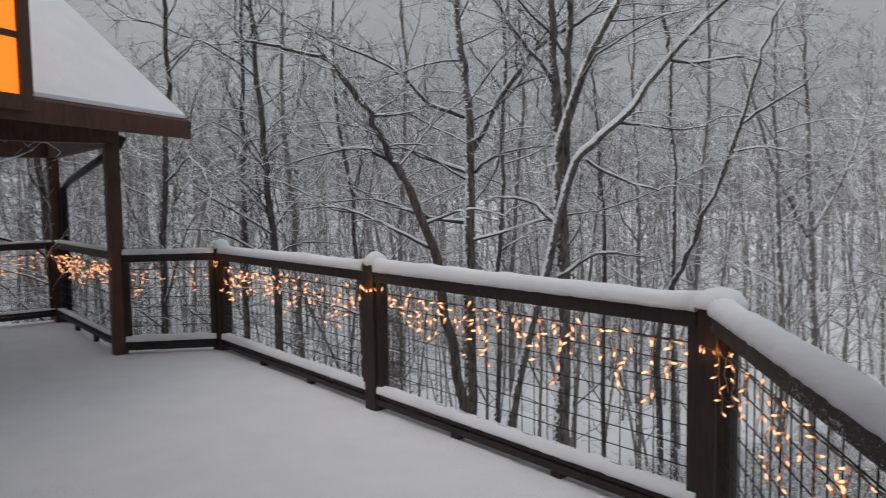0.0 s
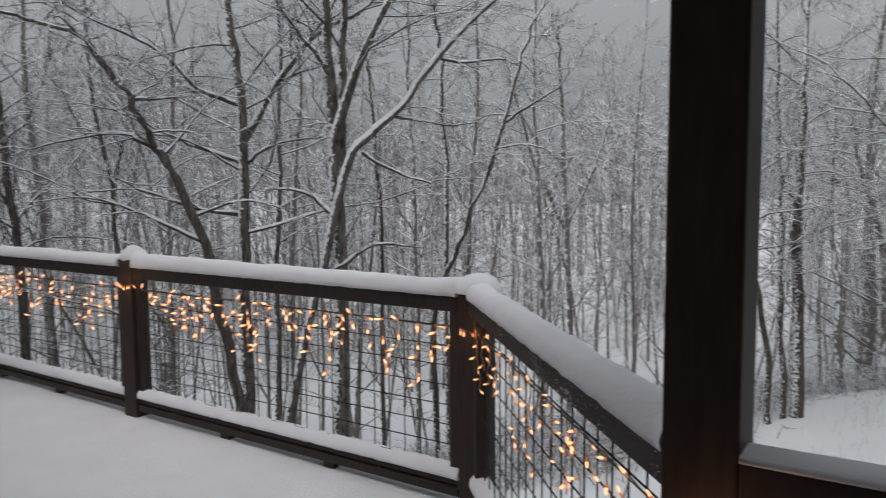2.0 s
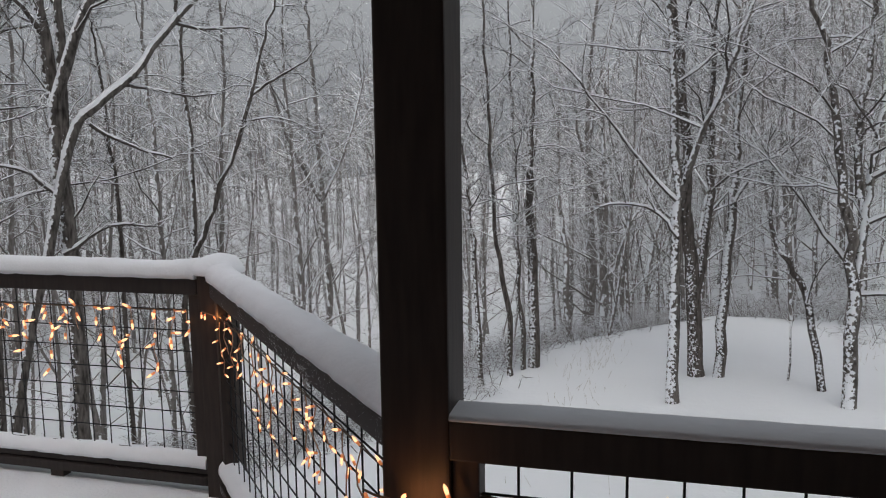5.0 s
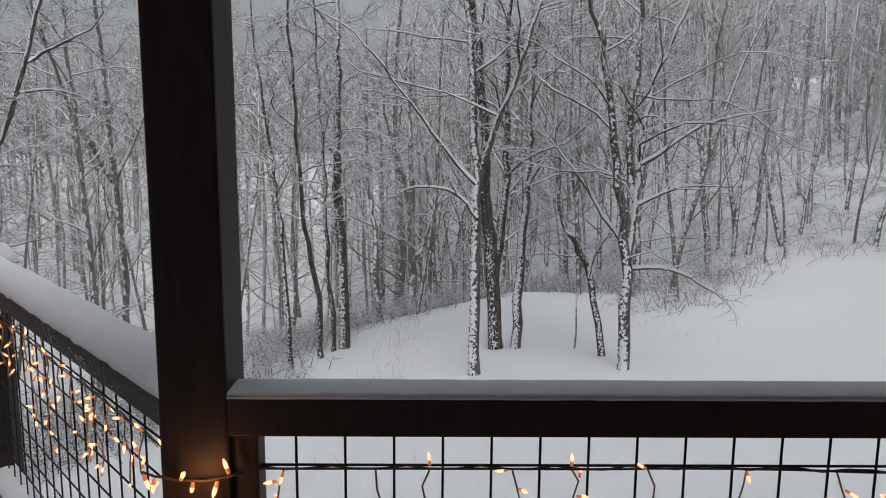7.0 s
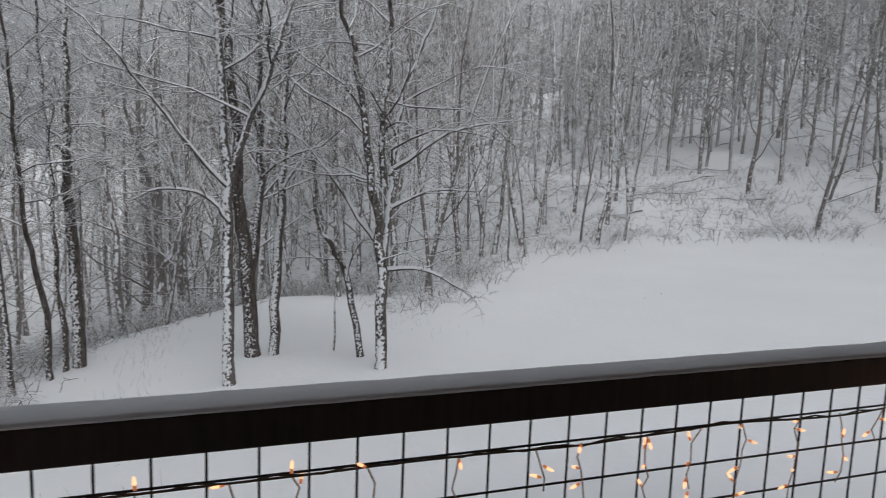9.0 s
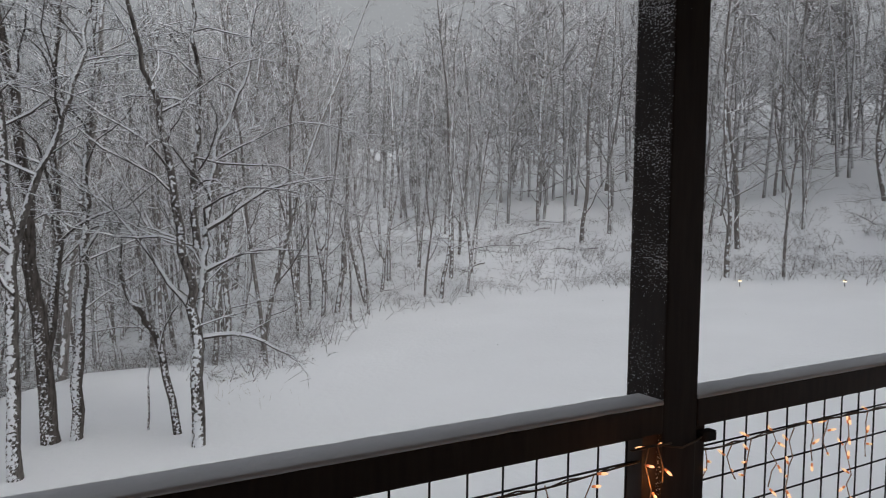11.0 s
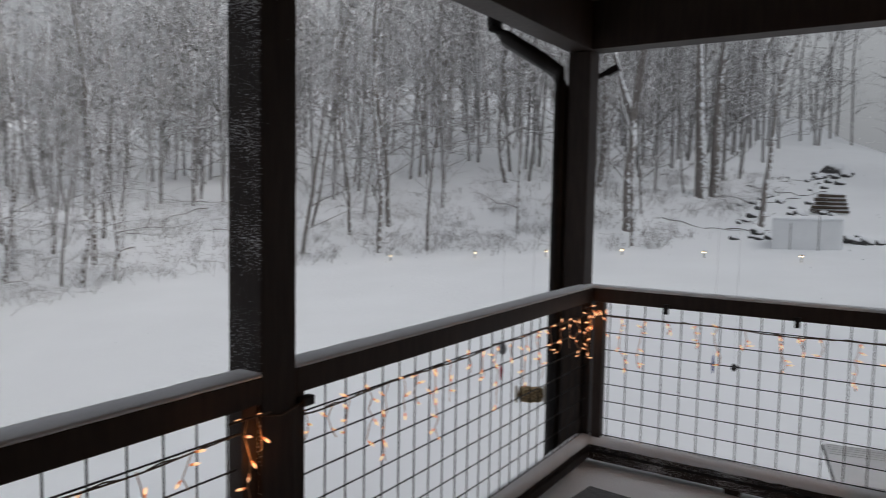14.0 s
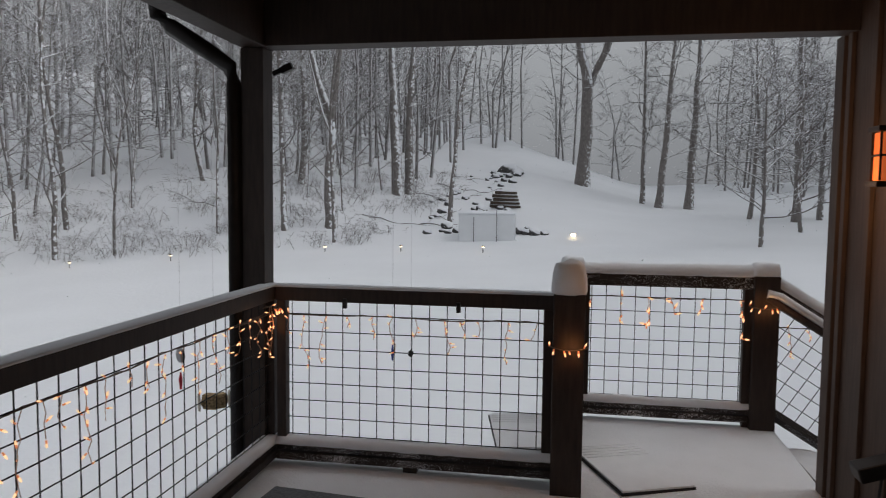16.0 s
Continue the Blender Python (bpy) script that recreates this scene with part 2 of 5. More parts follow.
# ---- the deck: snow floor, posts, rails and wire panels ----
POST, MESHCELL = 0.136, 0.1016
HOUSE_X = 3.65
outline = [(HOUSE_X, -1.45), (3.62, -2.62), (5.14, -2.62), (5.14, -1.48), (6.92, -1.48), (6.92, 3.82), (8.47, 5.34), (8.47, 11.2), (7.56, 11.74), (7.56, 14.66), (HOUSE_X, 14.66)]


def slab(name, poly, z0, z1, mat):
    bm = bmesh.new()
    low = [bm.verts.new((x, y, z0)) for x, y in poly]
    high = [bm.verts.new((x, y, z1)) for x, y in poly]
    k = len(poly)
    bm.faces.new(high)
    bm.faces.new(low[::-1])
    for i in range(k):
        bm.faces.new((low[i], low[(i + 1) % k], high[(i + 1) % k], high[i]))
    bmesh.ops.recalc_face_normals(bm, faces=bm.faces)
    return finish(bm, name, mat)


tagged(new("deck_floor", slab("deck_floor", outline, -0.32, -0.115, WOOD)), "dark wooden deck framing under the snow", "deck floor", kind="structure")


def snow_sheet(name, poly, z, cell=0.11):
    """A snow sheet with soft drifts, cut to the outline."""
    bm = bmesh.new()
    bm.faces.new([bm.verts.new((x, y, z)) for x, y in poly])
    bmesh.ops.recalc_face_normals(bm, faces=bm.faces)
    for axis, lo, hi in ((0, 3.6, 8.5), (1, -2.7, 14.7)):
        k = lo
        while k < hi:
            no = Vector((1, 0, 0)) if axis == 0 else Vector((0, 1, 0))
            bmesh.ops.bisect_plane(bm, geom=bm.verts[:] + bm.edges[:] + bm.faces[:], plane_co=no * k, plane_no=no)
            k += cell * (1.0 if axis == 0 else 1.6)
    for v in bm.verts:
        v.co.z += -0.05 * max(0.0, min(1.0, (v.co.y - 3.9) / 1.3)) + 0.012 * noise.noise((v.co.x * 0.9, v.co.y * 0.9, 0)) + 0.004 * noise.noise((v.co.x * 5, v.co.y * 5, 3))
    edge = bmesh.ops.extrude_edge_only(bm, edges=[e for e in bm.edges if e.is_boundary])["geom"]
    for v in [g for g in edge if isinstance(g, bmesh.types.BMVert)]:
        v.co.z = -0.117
    bmesh.ops.recalc_face_normals(bm, faces=bm.faces)
    return finish(bm, name, SNOW, True)


tagged(new("deck_snow", snow_sheet("deck_snow", outline, 0.0)), "untrodden snow lying over the deck boards", "snow", kind="structure")

post_mesh = {}


def square_post(name, label, x, y, top, turn=0.0, size=POST, mat=WOOD, category="post", group="", sub=True):
    key = (name, top, size, mat.name)
    if key not in post_mesh:
        post_mesh[key] = box_mesh(name, -size / 2, size / 2, -size / 2, size / 2, -0.12, top, mat, 0.006)
    ob = new(name, post_mesh[key])
    ob.matrix_basis = pose(x, y, 0, 0, 0, turn)
    return tagged(ob, label, category, group)


bulb_me = mesh_from("bulb", *tubes([([(0, 0, 0), (0, 0, 0.005), (0, 0, 0.015), (0, 0, 0.023)], [0.003, 0.0046, 0.0042, 0.001])], 6), BULB, True)
socket_me = mesh_from("socket", *tubes([([(0, 0, -0.01), (0, 0, 0.002)], [0.0038, 0.0046])], 5), AMBER, True)


def string_lights(p, q, z, seed, group="icicle light strings", drop=1.0, every=0.2, back=0.03, size=1.0):
    """Icicle lights hung along one bay: a slack cord with hanging strands, and bulbs that point every way."""
    rnd = random.Random(seed)
    length = math.dist(p, q)
    ob = empty("string_lights", "lit warm white icicle light string tied along the rail wire", "string lights", along(p, q), group)
    lines, hung, bulbs = [], [], []
    n = int(length / 0.05)
    cord = [(length * i / n, back + 0.008 * noise.noise((i * 0.21, seed, 0)), z + 0.012 * noise.noise((i * 0.13, seed * 2.0, 5.0))) for i in range(n + 1)]
    lines.append((cord, [0.0028] * len(cord)))
    lines.append(([(a, b + 0.005, c + 0.005 * math.sin(a * 40)) for a, b, c in cord], [0.0024] * len(cord)))
    x = rnd.uniform(0.04, 0.12)
    while x < length - 0.04:
        k = rnd.choice((2, 3, 4, 5, 6, 7))
        strand, sx, sz = [(x, back, z)], x, z
        for j in range(k):
            sx, sz = sx + rnd.uniform(-0.018, 0.018), sz - rnd.uniform(0.028, 0.048) * drop
            strand.append((sx, back + rnd.uniform(-0.012, 0.012), sz))
        hung.append((strand, [0.0021] * len(strand)))
        for sp in strand:
            if rnd.random() < 0.8:
                bulbs.append((sp, rnd.uniform(0, 360), rnd.gauss(95, 55)))
        x += every * rnd.uniform(0.65, 1.3)
    part("cord", tube_mesh("cord", lines, CORD, 4), ob)
    tagged(part("strand", tube_mesh("strand", hung, STRAND, 4), ob), "clear hanging strand with the bulbs' warm light put into its colour", kind="stuff")
    for (bx, by, bz), turn, tip in bulbs:
        m = pose(bx, by, bz, tip, 0, turn) @ Matrix.Translation((0, 0, 0.016)) @ Matrix.Scale(size, 4)
        b = part("bulb", bulb_me, ob, at=m)
        part("socket", socket_me, b)
    return ob


def post_lights(x, y, z, seed, turn=0.0, wide=0.2):
    """A loop of the light string round a post, with a tuft of bulbs."""
    rnd = random.Random(seed)
    ob = empty("string_lights", "light string looped across a post with bulbs standing off", "string lights", pose(x, y, z, 0, 0, turn), "icicle light strings")
    pts = [(-wide / 2 + wide * i / 8, -0.008 - 0.004 * (i % 2), -0.018 * math.sin(math.pi * i / 8)) for i in range(9)]
    part("cord", tube_mesh("cord", [(pts, [0.003] * 9)], CORD, 4), ob)
    for i in (0, 1, 3, 4, 6, 7):
        b = part("bulb", bulb_me, ob, at=pose(pts[i][0], pts[i][1], pts[i][2], rnd.choice((20, 200, 190, 160)) + rnd.uniform(-25, 25), rnd.uniform(-30, 30), 0) @ Matrix.Translation((0, 0, 0.016)))
        part("socket", socket_me, b)
    glow = new("bulb_glow", bpy.data.lights.new("bulb_glow", "POINT"))
    glow.data.energy, glow.data.color, glow.data.shadow_soft_size = 0.22, (1.0, 0.42, 0.14), 0.012
    glow.parent = ob
    glow.location = (0.02, -0.055, -0.012)
    return ob


def railing(p, q, top=1.025, bottom=0.035, snow=0.1, lights=1, seed=1, low_snow=0.045, z_lights=None, back=0.05, width=0.09, dome=0.0, rail=0.085, mesh_y=0.0, first=None, every=0.2, size=1.45, near=False, label="dark stained wood deck railing with a black wire grid panel", drop=1.0):
    """One bay between two posts, local x along it: top and bottom rails, two upright stiles, the wire grid, and the snow that lies on it."""
    length = math.dist(p, q)
    ob = empty("railing", label, "railing", along(p, q), "deck railing bays")
    h = width / 2
    part("top_rail", box_mesh("top_rail", 0, length, -h, h, top - rail, top, WOOD_SNOWY if snow > 0.04 else WOOD, 0.005), ob)
    part("bottom_rail", box_mesh("bottom_rail", 0, length, -h, h, bottom, bottom + 0.045, WOOD_SNOWY, 0.005), ob)
    part("bottom_rail", box_mesh("bottom_rail", 0, length, -h + 0.012, h - 0.012, bottom + 0.055, bottom + 0.092, WOOD_SNOWY, 0.004), ob)
    for a in (0.0, length - 0.055):
        part("stile", box_mesh("stile", a, a + 0.055, mesh_y - 0.03, mesh_y + 0.03, bottom + 0.094, top - rail - 0.002, WOOD, 0.004), ob)
    for k in range(1, max(2, int(length / 1.2) + 1)):
        part("foot_block", box_mesh("foot_block", -0.04, 0.04, -h + 0.02, h - 0.02, -0.12, bottom + 0.002, WOOD, 0.003), ob, at=pose(length * k / (int(length / 1.2) + 1), 0, 0))
    # wire grid
    lo, hi = bottom + 0.07, top - rail + 0.02
    up = mesh_from("wire", *tubes([([(0, 0, lo), (0, 0, hi)], [0.003, 0.003])], 5), WIRE, True)
    x = first or 0.055 + ((length - 0.11) % MESHCELL) / 2
    while x < length - 0.04:
        part("wire", up, ob, at=pose(x, mesh_y + 0.004, 0))
        x += MESHCELL
    side = mesh_from("wire", *tubes([([(0.02, 0, 0), (length - 0.02, 0, 0)], [0.003, 0.003])], 5), WIRE, True)
    z = hi - 0.1
    while z > lo + 0.03:
        part("wire", side, ob, at=pose(0, mesh_y - 0.002, z))
        z -= MESHCELL
    if snow:
        part("rail_snow", snow_bar_mesh("rail_snow", length, width, snow, seed, dome=dome, flat=snow < 0.04, overhang=0.012 if snow > 0.04 else 0.0), ob, "soft ridge of snow", at=pose(0, 0, top))
    if low_snow:
        part("rail_snow", snow_bar_mesh("rail_snow", length, width - 0.02, low_snow, seed + 40), ob, at=pose(0, 0, bottom + 0.09))
    if lights:
        # bulbs of the farther bays are enlarged, their bloom put into the size
        string_lights(p, q, z_lights or top - rail - 0.08, seed * 11, back=back, drop=drop, every=every, size=0.85 if near else size)
    return ob

# posts: two roofs on tall pillars, and low posts between them
for x, y, top in ((6.775, 3.878, 2.41), (6.775, 1.2, 2.41), (6.835, -1.355, 2.41)):
    square_post("roof_pillar", "dark stained square timber pillar holding the porch beam", x, y, top, mat=WOOD_SNOWY if 1 < y < 2 else WOOD, category="pillar", group="porch pillars")
for x, y in ((7.49, 11.64), (7.49, 14.43), (4.9, 14.43)):
    square_post("roof_pillar", "dark brown timber pillar of the far porch", x, y, 2.16, mat=PORCH_WOOD, category="pillar", group="far porch pillars")
for i, (x, y) in enumerate(((8.40, 5.34), (8.40, 8.14), (8.40, 11.07))):
    square_post("railing_post", "dark stained square railing post under a cap of snow", x, y, 1.055, category="post", group="railing posts")
    cap = new("snow_cap", blob_mesh("snow_cap", *((0.12, 0.12, 0.09) if i == 0 else (0.085, 0.11, 0.1)), i, RAIL_SNOW, 0.07, 3, True, 0.95))
    cap.matrix_basis = pose(x + 0.012, y, 1.03 if i == 0 else 1.05)
    tagged(cap, "rounded cap of snow on a railing post", "snow cap", "snow caps")
for i, (x, y, top, sz) in enumerate(((5.03, -1.245, 1.075, 0.165), (5.0, -2.6, 1.06, 0.155), (3.70, -2.6, 1.06, 0.165))):
    square_post("railing_post", "dark square newel post at the top of the steps", x, y, top, size=sz, category="post", group="railing posts")
    cap = new("snow_cap", blob_mesh("snow_cap", sz * 0.57, sz * 0.57, (0.165, 0.1, 0.09)[i], i + 9, RAIL_SNOW, 0.08, 3, True, 0.45))
    cap.matrix_basis = pose(x, y, top + 0.008)
    tagged(cap, "tall rounded cap of snow on a newel post", "snow cap", "snow caps")

# bays, with the outside on the left of each
railing((7.49, 14.36), (7.49, 11.72), 1.04, snow=0.03, seed=1, low_snow=0.03, every=0.105, back=-0.02)
railing((4.98, 14.43), (7.42, 14.43), 1.04, snow=0.03, seed=2, low_snow=0.03, every=0.105, back=0.02)
railing((7.55, 11.58), (8.34, 11.11), 1.005, rail=0.078, bottom=-0.01, low_snow=0.065, snow=0.055, seed=3, every=0.15, back=-0.02)
railing((8.39, 11.0), (8.39, 8.22), 1.005, rail=0.078, bottom=-0.01, low_snow=0.065, snow=0.08, seed=4, back=-0.02, dome=0.1, every=0.105, drop=1.15)
railing((8.39, 8.07), (8.39, 5.42), 1.005, rail=0.078, bottom=-0.01, low_snow=0.065, snow=0.085, seed=5, back=-0.02, dome=0.1, every=0.105, drop=1.15)
railing((8.34, 5.29), (6.85, 3.93), 1.005, rail=0.078, bottom=-0.01, low_snow=0.065, snow=0.078, seed=6, back=-0.02, width=0.1, dome=0.05, every=0.11, drop=1.15, size=0.9)
railing((6.753, 3.81), (6.753, 1.268), 1.05, rail=0.079, snow=0.012, every=0.17, first=0.125, seed=7, low_snow=0.04, back=-0.02, width=0.096, near=True)
railing((6.753, 1.132), (6.753, -1.37), 1.05, rail=0.079, snow=0.013, every=0.13, seed=8, low_snow=0.05, back=-0.02, width=0.096, near=True)
railing((6.70, -1.329), (5.11, -1.329), 1.05, rail=0.079, snow=0.014, every=0.13, seed=9, low_snow=0.05, back=-0.02, width=0.096, near=True)
railing((5.0, -1.33), (5.0, -2.53), 1.05, snow=0.09, seed=10, lights=0)
railing((4.93, -2.6), (3.78, -2.6), 1.05, snow=0.08, seed=12, low_snow=0.05, back=-0.02)

# loops of the string on the posts
post_lights(8.325, 8.10, 0.90, 21, 270)
post_lights(8.325, 5.30, 0.86, 22, 270, 0.16)
post_lights(8.33, 11.05, 0.9, 23, 270)
post_lights(6.705, 3.88, 0.90, 24, 270, 0.2)
post_lights(7.41, 11.6, 0.9, 25, 270)
post_lights(7.41, 14.4, 0.9, 26, 270)
post_lights(6.72, -1.29, 0.94, 27, 315, 0.2)
post_lights(5.03, -1.155, 0.80, 28, 180, 0.2)
post_lights(3.72, -2.51, 0.86, 29, 180, 0.2)
string_lights((6.70, 1.40), (6.70, 1.25), 0.95, 60, drop=1.4, every=0.035, size=0.85, back=-0.01)
string_lights((6.70, -1.10), (6.70, -1.27), 0.95, 61, drop=1.4, every=0.03, size=0.85, back=-0.01)
for gy1 in (1.33, -1.2):
    glow = new("bulb_glow", bpy.data.lights.new("bulb_glow", "POINT"))
    glow.data.energy, glow.data.color, glow.data.shadow_soft_size = 0.2, (1.0, 0.42, 0.14), 0.012
    glow.location = (6.655, gy1, 0.86)
span = empty("extension_lead", "thin pale cord across the pillar with a small dark plug", "cable", None)
part("cord", tube_mesh("cord", [([(6.70, 1.29, 0.945), (6.698, 1.2, 0.925), (6.70, 1.14, 0.935), (6.71, 1.1, 0.94)], [0.003] * 4)], CORD, 5), span)
part("plug", box_mesh("plug", 6.695, 6.725, 1.06, 1.11, 0.925, 0.955, RUBBER, 0.006), span)

# steps that go down beside the house, with a sloping rail
stair = empty("stair_railing", "dark sloping stair rail with wire grid and snowy round handrail", "railing", pose(3.62, -2.6, 0))
slope = -0.62
part("top_rail", tube_mesh("top_rail", [([(0, 0, 0.98), (-2.2, 0, 0.98 + 2.2 * slope)], [0.045, 0.045])], WOOD, 4, False), stair)
part("bottom_rail", tube_mesh("bottom_rail", [([(0, 0, 0.1), (-2.2, 0, 0.1 + 2.2 * slope)], [0.04, 0.04])], WOOD_SNOWY, 4, False), stair)
part("handrail", tube_mesh("handrail", [([(0.08, 0.09, 0.92), (-2.2, 0.09, 0.86 + 2.2 * slope)], [0.024, 0.024])], WOOD, 8), stair)
part("rail_snow", tube_mesh("rail_snow", [([(0.08, 0.09, 0.945), (0.0, 0.09, 0.93), (-2.2, 0.09, 0.885 + 2.2 * slope)], [0.03, 0.026, 0.024])], RAIL_SNOW, 8), stair)
part("rail_snow", tube_mesh("rail_snow", [([(0, 0, 1.01), (-2.2, 0, 1.01 + 2.2 * slope)], [0.05, 0.05])], RAIL_SNOW, 8), stair)
ux, uz = 1 / math.hypot(1, slope), slope / math.hypot(1, slope)
for k in range(1, 23):
    a = k * MESHCELL
    deep = min(0.72, a * ux / -uz)
    part("wire", mesh_from("wire", *tubes([([(-a * ux - uz * h, 0, 0.96 + a * uz - ux * h) for h in (0.0, deep)], [0.003] * 2)], 5), WIRE, True), stair)
for k in range(1, 8):
    d = k * MESHCELL
    part("wire", mesh_from("wire", *tubes([([(-uz * d - a * ux, 0, 0.96 - ux * d + a * uz) for a in (-uz * d / ux, 2.4)], [0.003] * 2)], 5), WIRE, True), stair)
string_lights((3.6, -2.62), (3.0, -2.62), 0.7, 71, back=0.0, drop=0.9)
steps = empty("steps", "snow-covered wooden steps going down beside the house", "stairs")
for k in range(7):
    x1 = 3.60 - k * 0.28
    part("tread", box_mesh("tread", x1 - 0.29, x1, -2.56, -1.55, -0.23 - 0.17 * k, -0.19 - 0.17 * k, WOOD), steps)
    part("step_snow", snow_bar_mesh("step_snow", 1.0, 0.27, 0.07, k + 80), steps, at=pose(x1 - 0.145, -2.555, -0.19 - 0.17 * k, 0, 0, 90))
    part("riser", box_mesh("riser", x1 - 0.02, x1, -2.56, -1.55, -0.19 - 0.17 * k, -0.06 - 0.17 * k, WOOD), steps)
part("stringer", box_mesh("stringer", 1.6, 3.6, -2.60, -2.565, -2.2, -1.5, WOOD), steps)

# house wall, porch roof, beams
def board_wall(name, x, y0, y1, z0, z1, label):
    w = new(name, box_mesh(name, x - 0.2, x, y0, y1, z0, z1, SIDING, 0))
    tagged(w, label, "wall", kind="structure")
    y = y0 + 0.16
    bat = box_mesh("batten", 0.0, 0.022, -0.025, 0.025, z0, z1, SIDING, 0.003)
    while y < y1:
        part("batten", bat, w, at=pose(x + 0.001, y, 0))
        y += 0.305
    return w


wall = board_wall("wall_house", HOUSE_X, -1.51, 14.9, -2.6, 4.7, "brown board and batten house wall")
part("corner_board", box_mesh("corner_board", HOUSE_X + 0.0015, HOUSE_X + 0.03, -1.515, -1.41, -2.6, 2.42, SIDING, 0.003), wall)
tagged(new("wall_end", box_mesh("wall_end", -4.0, HOUSE_X - 0.2, -1.51, -1.31, -2.6, 4.7, SIDING, 0)), "brown siding on the end of the house", "wall", kind="structure")
for args in ((6.76, 6.905, -1.43, 3.958, 2.412, 2.68), (HOUSE_X, 6.758, -1.43, -1.285, 2.415, 2.68), (HOUSE_X, 6.758, 3.812, 3.957, 2.415, 2.68)):
    tagged(new("beam", box_mesh("beam", *args, WOOD, 0.004)), "dark stained porch beam under the roof", "beam", "porch beams", kind="structure")
tagged(new("ceiling", box_mesh("ceiling", HOUSE_X, 7.3, -1.85, 4.3, 2.682, 2.82, WOOD, 0)), "dark board ceiling of the porch", "ceiling", kind="structure")
tagged(new("fascia", box_mesh("fascia", 7.3, 7.33, -1.85, 4.3, 2.62, 2.84, METAL_DARK, 0.003)), "dark brown fascia along the porch eave", "fascia", kind="structure")
tagged(new("porch_roof", box_mesh("porch_roof", HOUSE_X, 7.36, -1.9, 4.35, 2.842, 2.9, METAL_DARK, 0.004)), "metal porch roof", "roof", kind="structure")

# far porch: hipped roof deep in snow, with a lamp-lit window above its eave
E1 = Vector((1.525, 0.92, 0)).normalized()
N1 = Vector((-E1.y, E1.x, 0))
TIP = Vector((7.999, 10.82, 2.24))


def roof_point(a, b, up):
    return TIP + E1 * a + N1 * b + Vector((0, 0, b * 0.85 + up))


far = empty("porch_roof", "far porch roof with a deep smooth blanket of snow", "roof", kind="structure")
def roof_slab(name, a0, b0, b1, u0, u1, mat):
    c = [roof_point(a, b, u if b > b0 else min(u, u0 + 0.035)) for u in (u0, u1) for a, b in ((-5, b0), (a0, b0), (a0, b1), (-5, b1))]
    return mesh_from(name, c, [(3, 2, 1, 0), (4, 5, 6, 7), (0, 1, 5, 4), (1, 2, 6, 5), (2, 3, 7, 6), (3, 0, 4, 7)], mat)
part("roof_deck", roof_slab("roof_deck", 0, -0.001, 4.2, 0.095, 0.13, PORCH_WOOD), far)
part("roof_snow", roof_slab("roof_snow", -0.01, 0.01, 4.2, 0.132, 0.22, SNOW), far, "deep smooth snow")
part("fascia", mesh_from("fascia", [roof_point(a, b, u) for b in (-0.03, -0.003) for a, u in ((-5, -0.04), (0.02, -0.04), (0.02, 0.13), (-5, 0.13))], [(0, 1, 2, 3), (7, 6, 5, 4), (0, 4, 5, 1), (1, 5, 6, 2), (2, 6, 7, 3), (3, 7, 4, 0)], PORCH_WOOD), far)
for args in ((7.42, 7.56, 11.57, 14.5, 2.162, 2.42), (3.65, 7.418, 11.57, 11.71, 2.165, 2.42), (3.65, 7.418, 14.36, 14.5, 2.165, 2.42)):
    tagged(new("beam", box_mesh("beam", *args, PORCH_WOOD, 0.004)), "dark brown beam of the far porch", "beam", "far porch beams", kind="structure")
S = TIP - E1 * 1.88 - N1 * 0.10
win = empty("window_1", "tall window lit orange from inside in a dark frame", "window", Matrix.Translation((S.x, S.y, 0)) @ pose(0, 0, 0, 0, 0, math.degrees(math.atan2(E1.y, E1.x))), kind="structure")
part("pane", box_mesh("pane", -1.05, -0.10, -0.01, 0.0, 2.355, 2.76, WINDOWGLOW, 0), win)
part("pane", box_mesh("pane", -1.05, -0.10, -0.01, 0.0, 2.81, 4.0, WINDOWGLOW, 0), win)
part("window_frame", box_mesh("window_frame", -0.098, 0.0, -0.04, 0.06, 2.24, 4.1, PORCH_WOOD, 0.004), win)
part("window_frame", box_mesh("window_frame", -1.2, -0.1, -0.04, 0.06, 2.24, 2.353, PORCH_WOOD, 0.004), win)
part("window_frame", box_mesh("window_frame", -1.2, -0.1, -0.025, 0.04, 2.762, 2.808, PORCH_WOOD, 0.004), win)

# downspouts
def downspout(pts, label):
    ob = empty("downspout", label, "downspout", group="downspouts")
    part("pipe", tube_mesh("pipe", [(pts, [0.047] * len(pts))], METAL_DARK, 8), ob)
    k = [pts[0], tuple(Vector(pts[0]).lerp(Vector(pts[1]), 0.8))]
    part("elbow", tube_mesh("elbow", [([Vector(k[0]).lerp(Vector(k[1]), i / 6) for i in range(7)], [0.049, 0.045] * 3 + [0.049])], METAL_DARK, 8), ob)
    return ob
downspout([(7.30, -1.1, 2.66), (7.30, -1.11, 2.56), (7.24, -1.13, 2.50), (7.03, -1.21, 2.36), (6.96, -1.27, 2.30), (6.942, -1.295, 2.2), (6.942, -1.3, -1.3)], "dark brown metal downspout with a crimped elbow beside the corner pillar")
downspout([(7.8, 12.3, 2.3), (7.75, 12.3, 2.2), (7.62, 12.6, 2.05), (7.6, 14.0, 1.85), (7.58, 14.3, 1.75), (7.58, 14.32, -1.3)], "dark downspout crossing to the far porch pillar")
spot = empty("flood_light", "small dark flood light pointing down under the beam end", "light", pose(6.74, -1.52, 2.32, 0, 24, 0) @ Matrix.Scale(0.7, 4))
part("housing", box_mesh("housing", -0.09, 0.02, -0.03, 0.03, -0.03, 0.03, METAL_DARK, 0.008), spot)
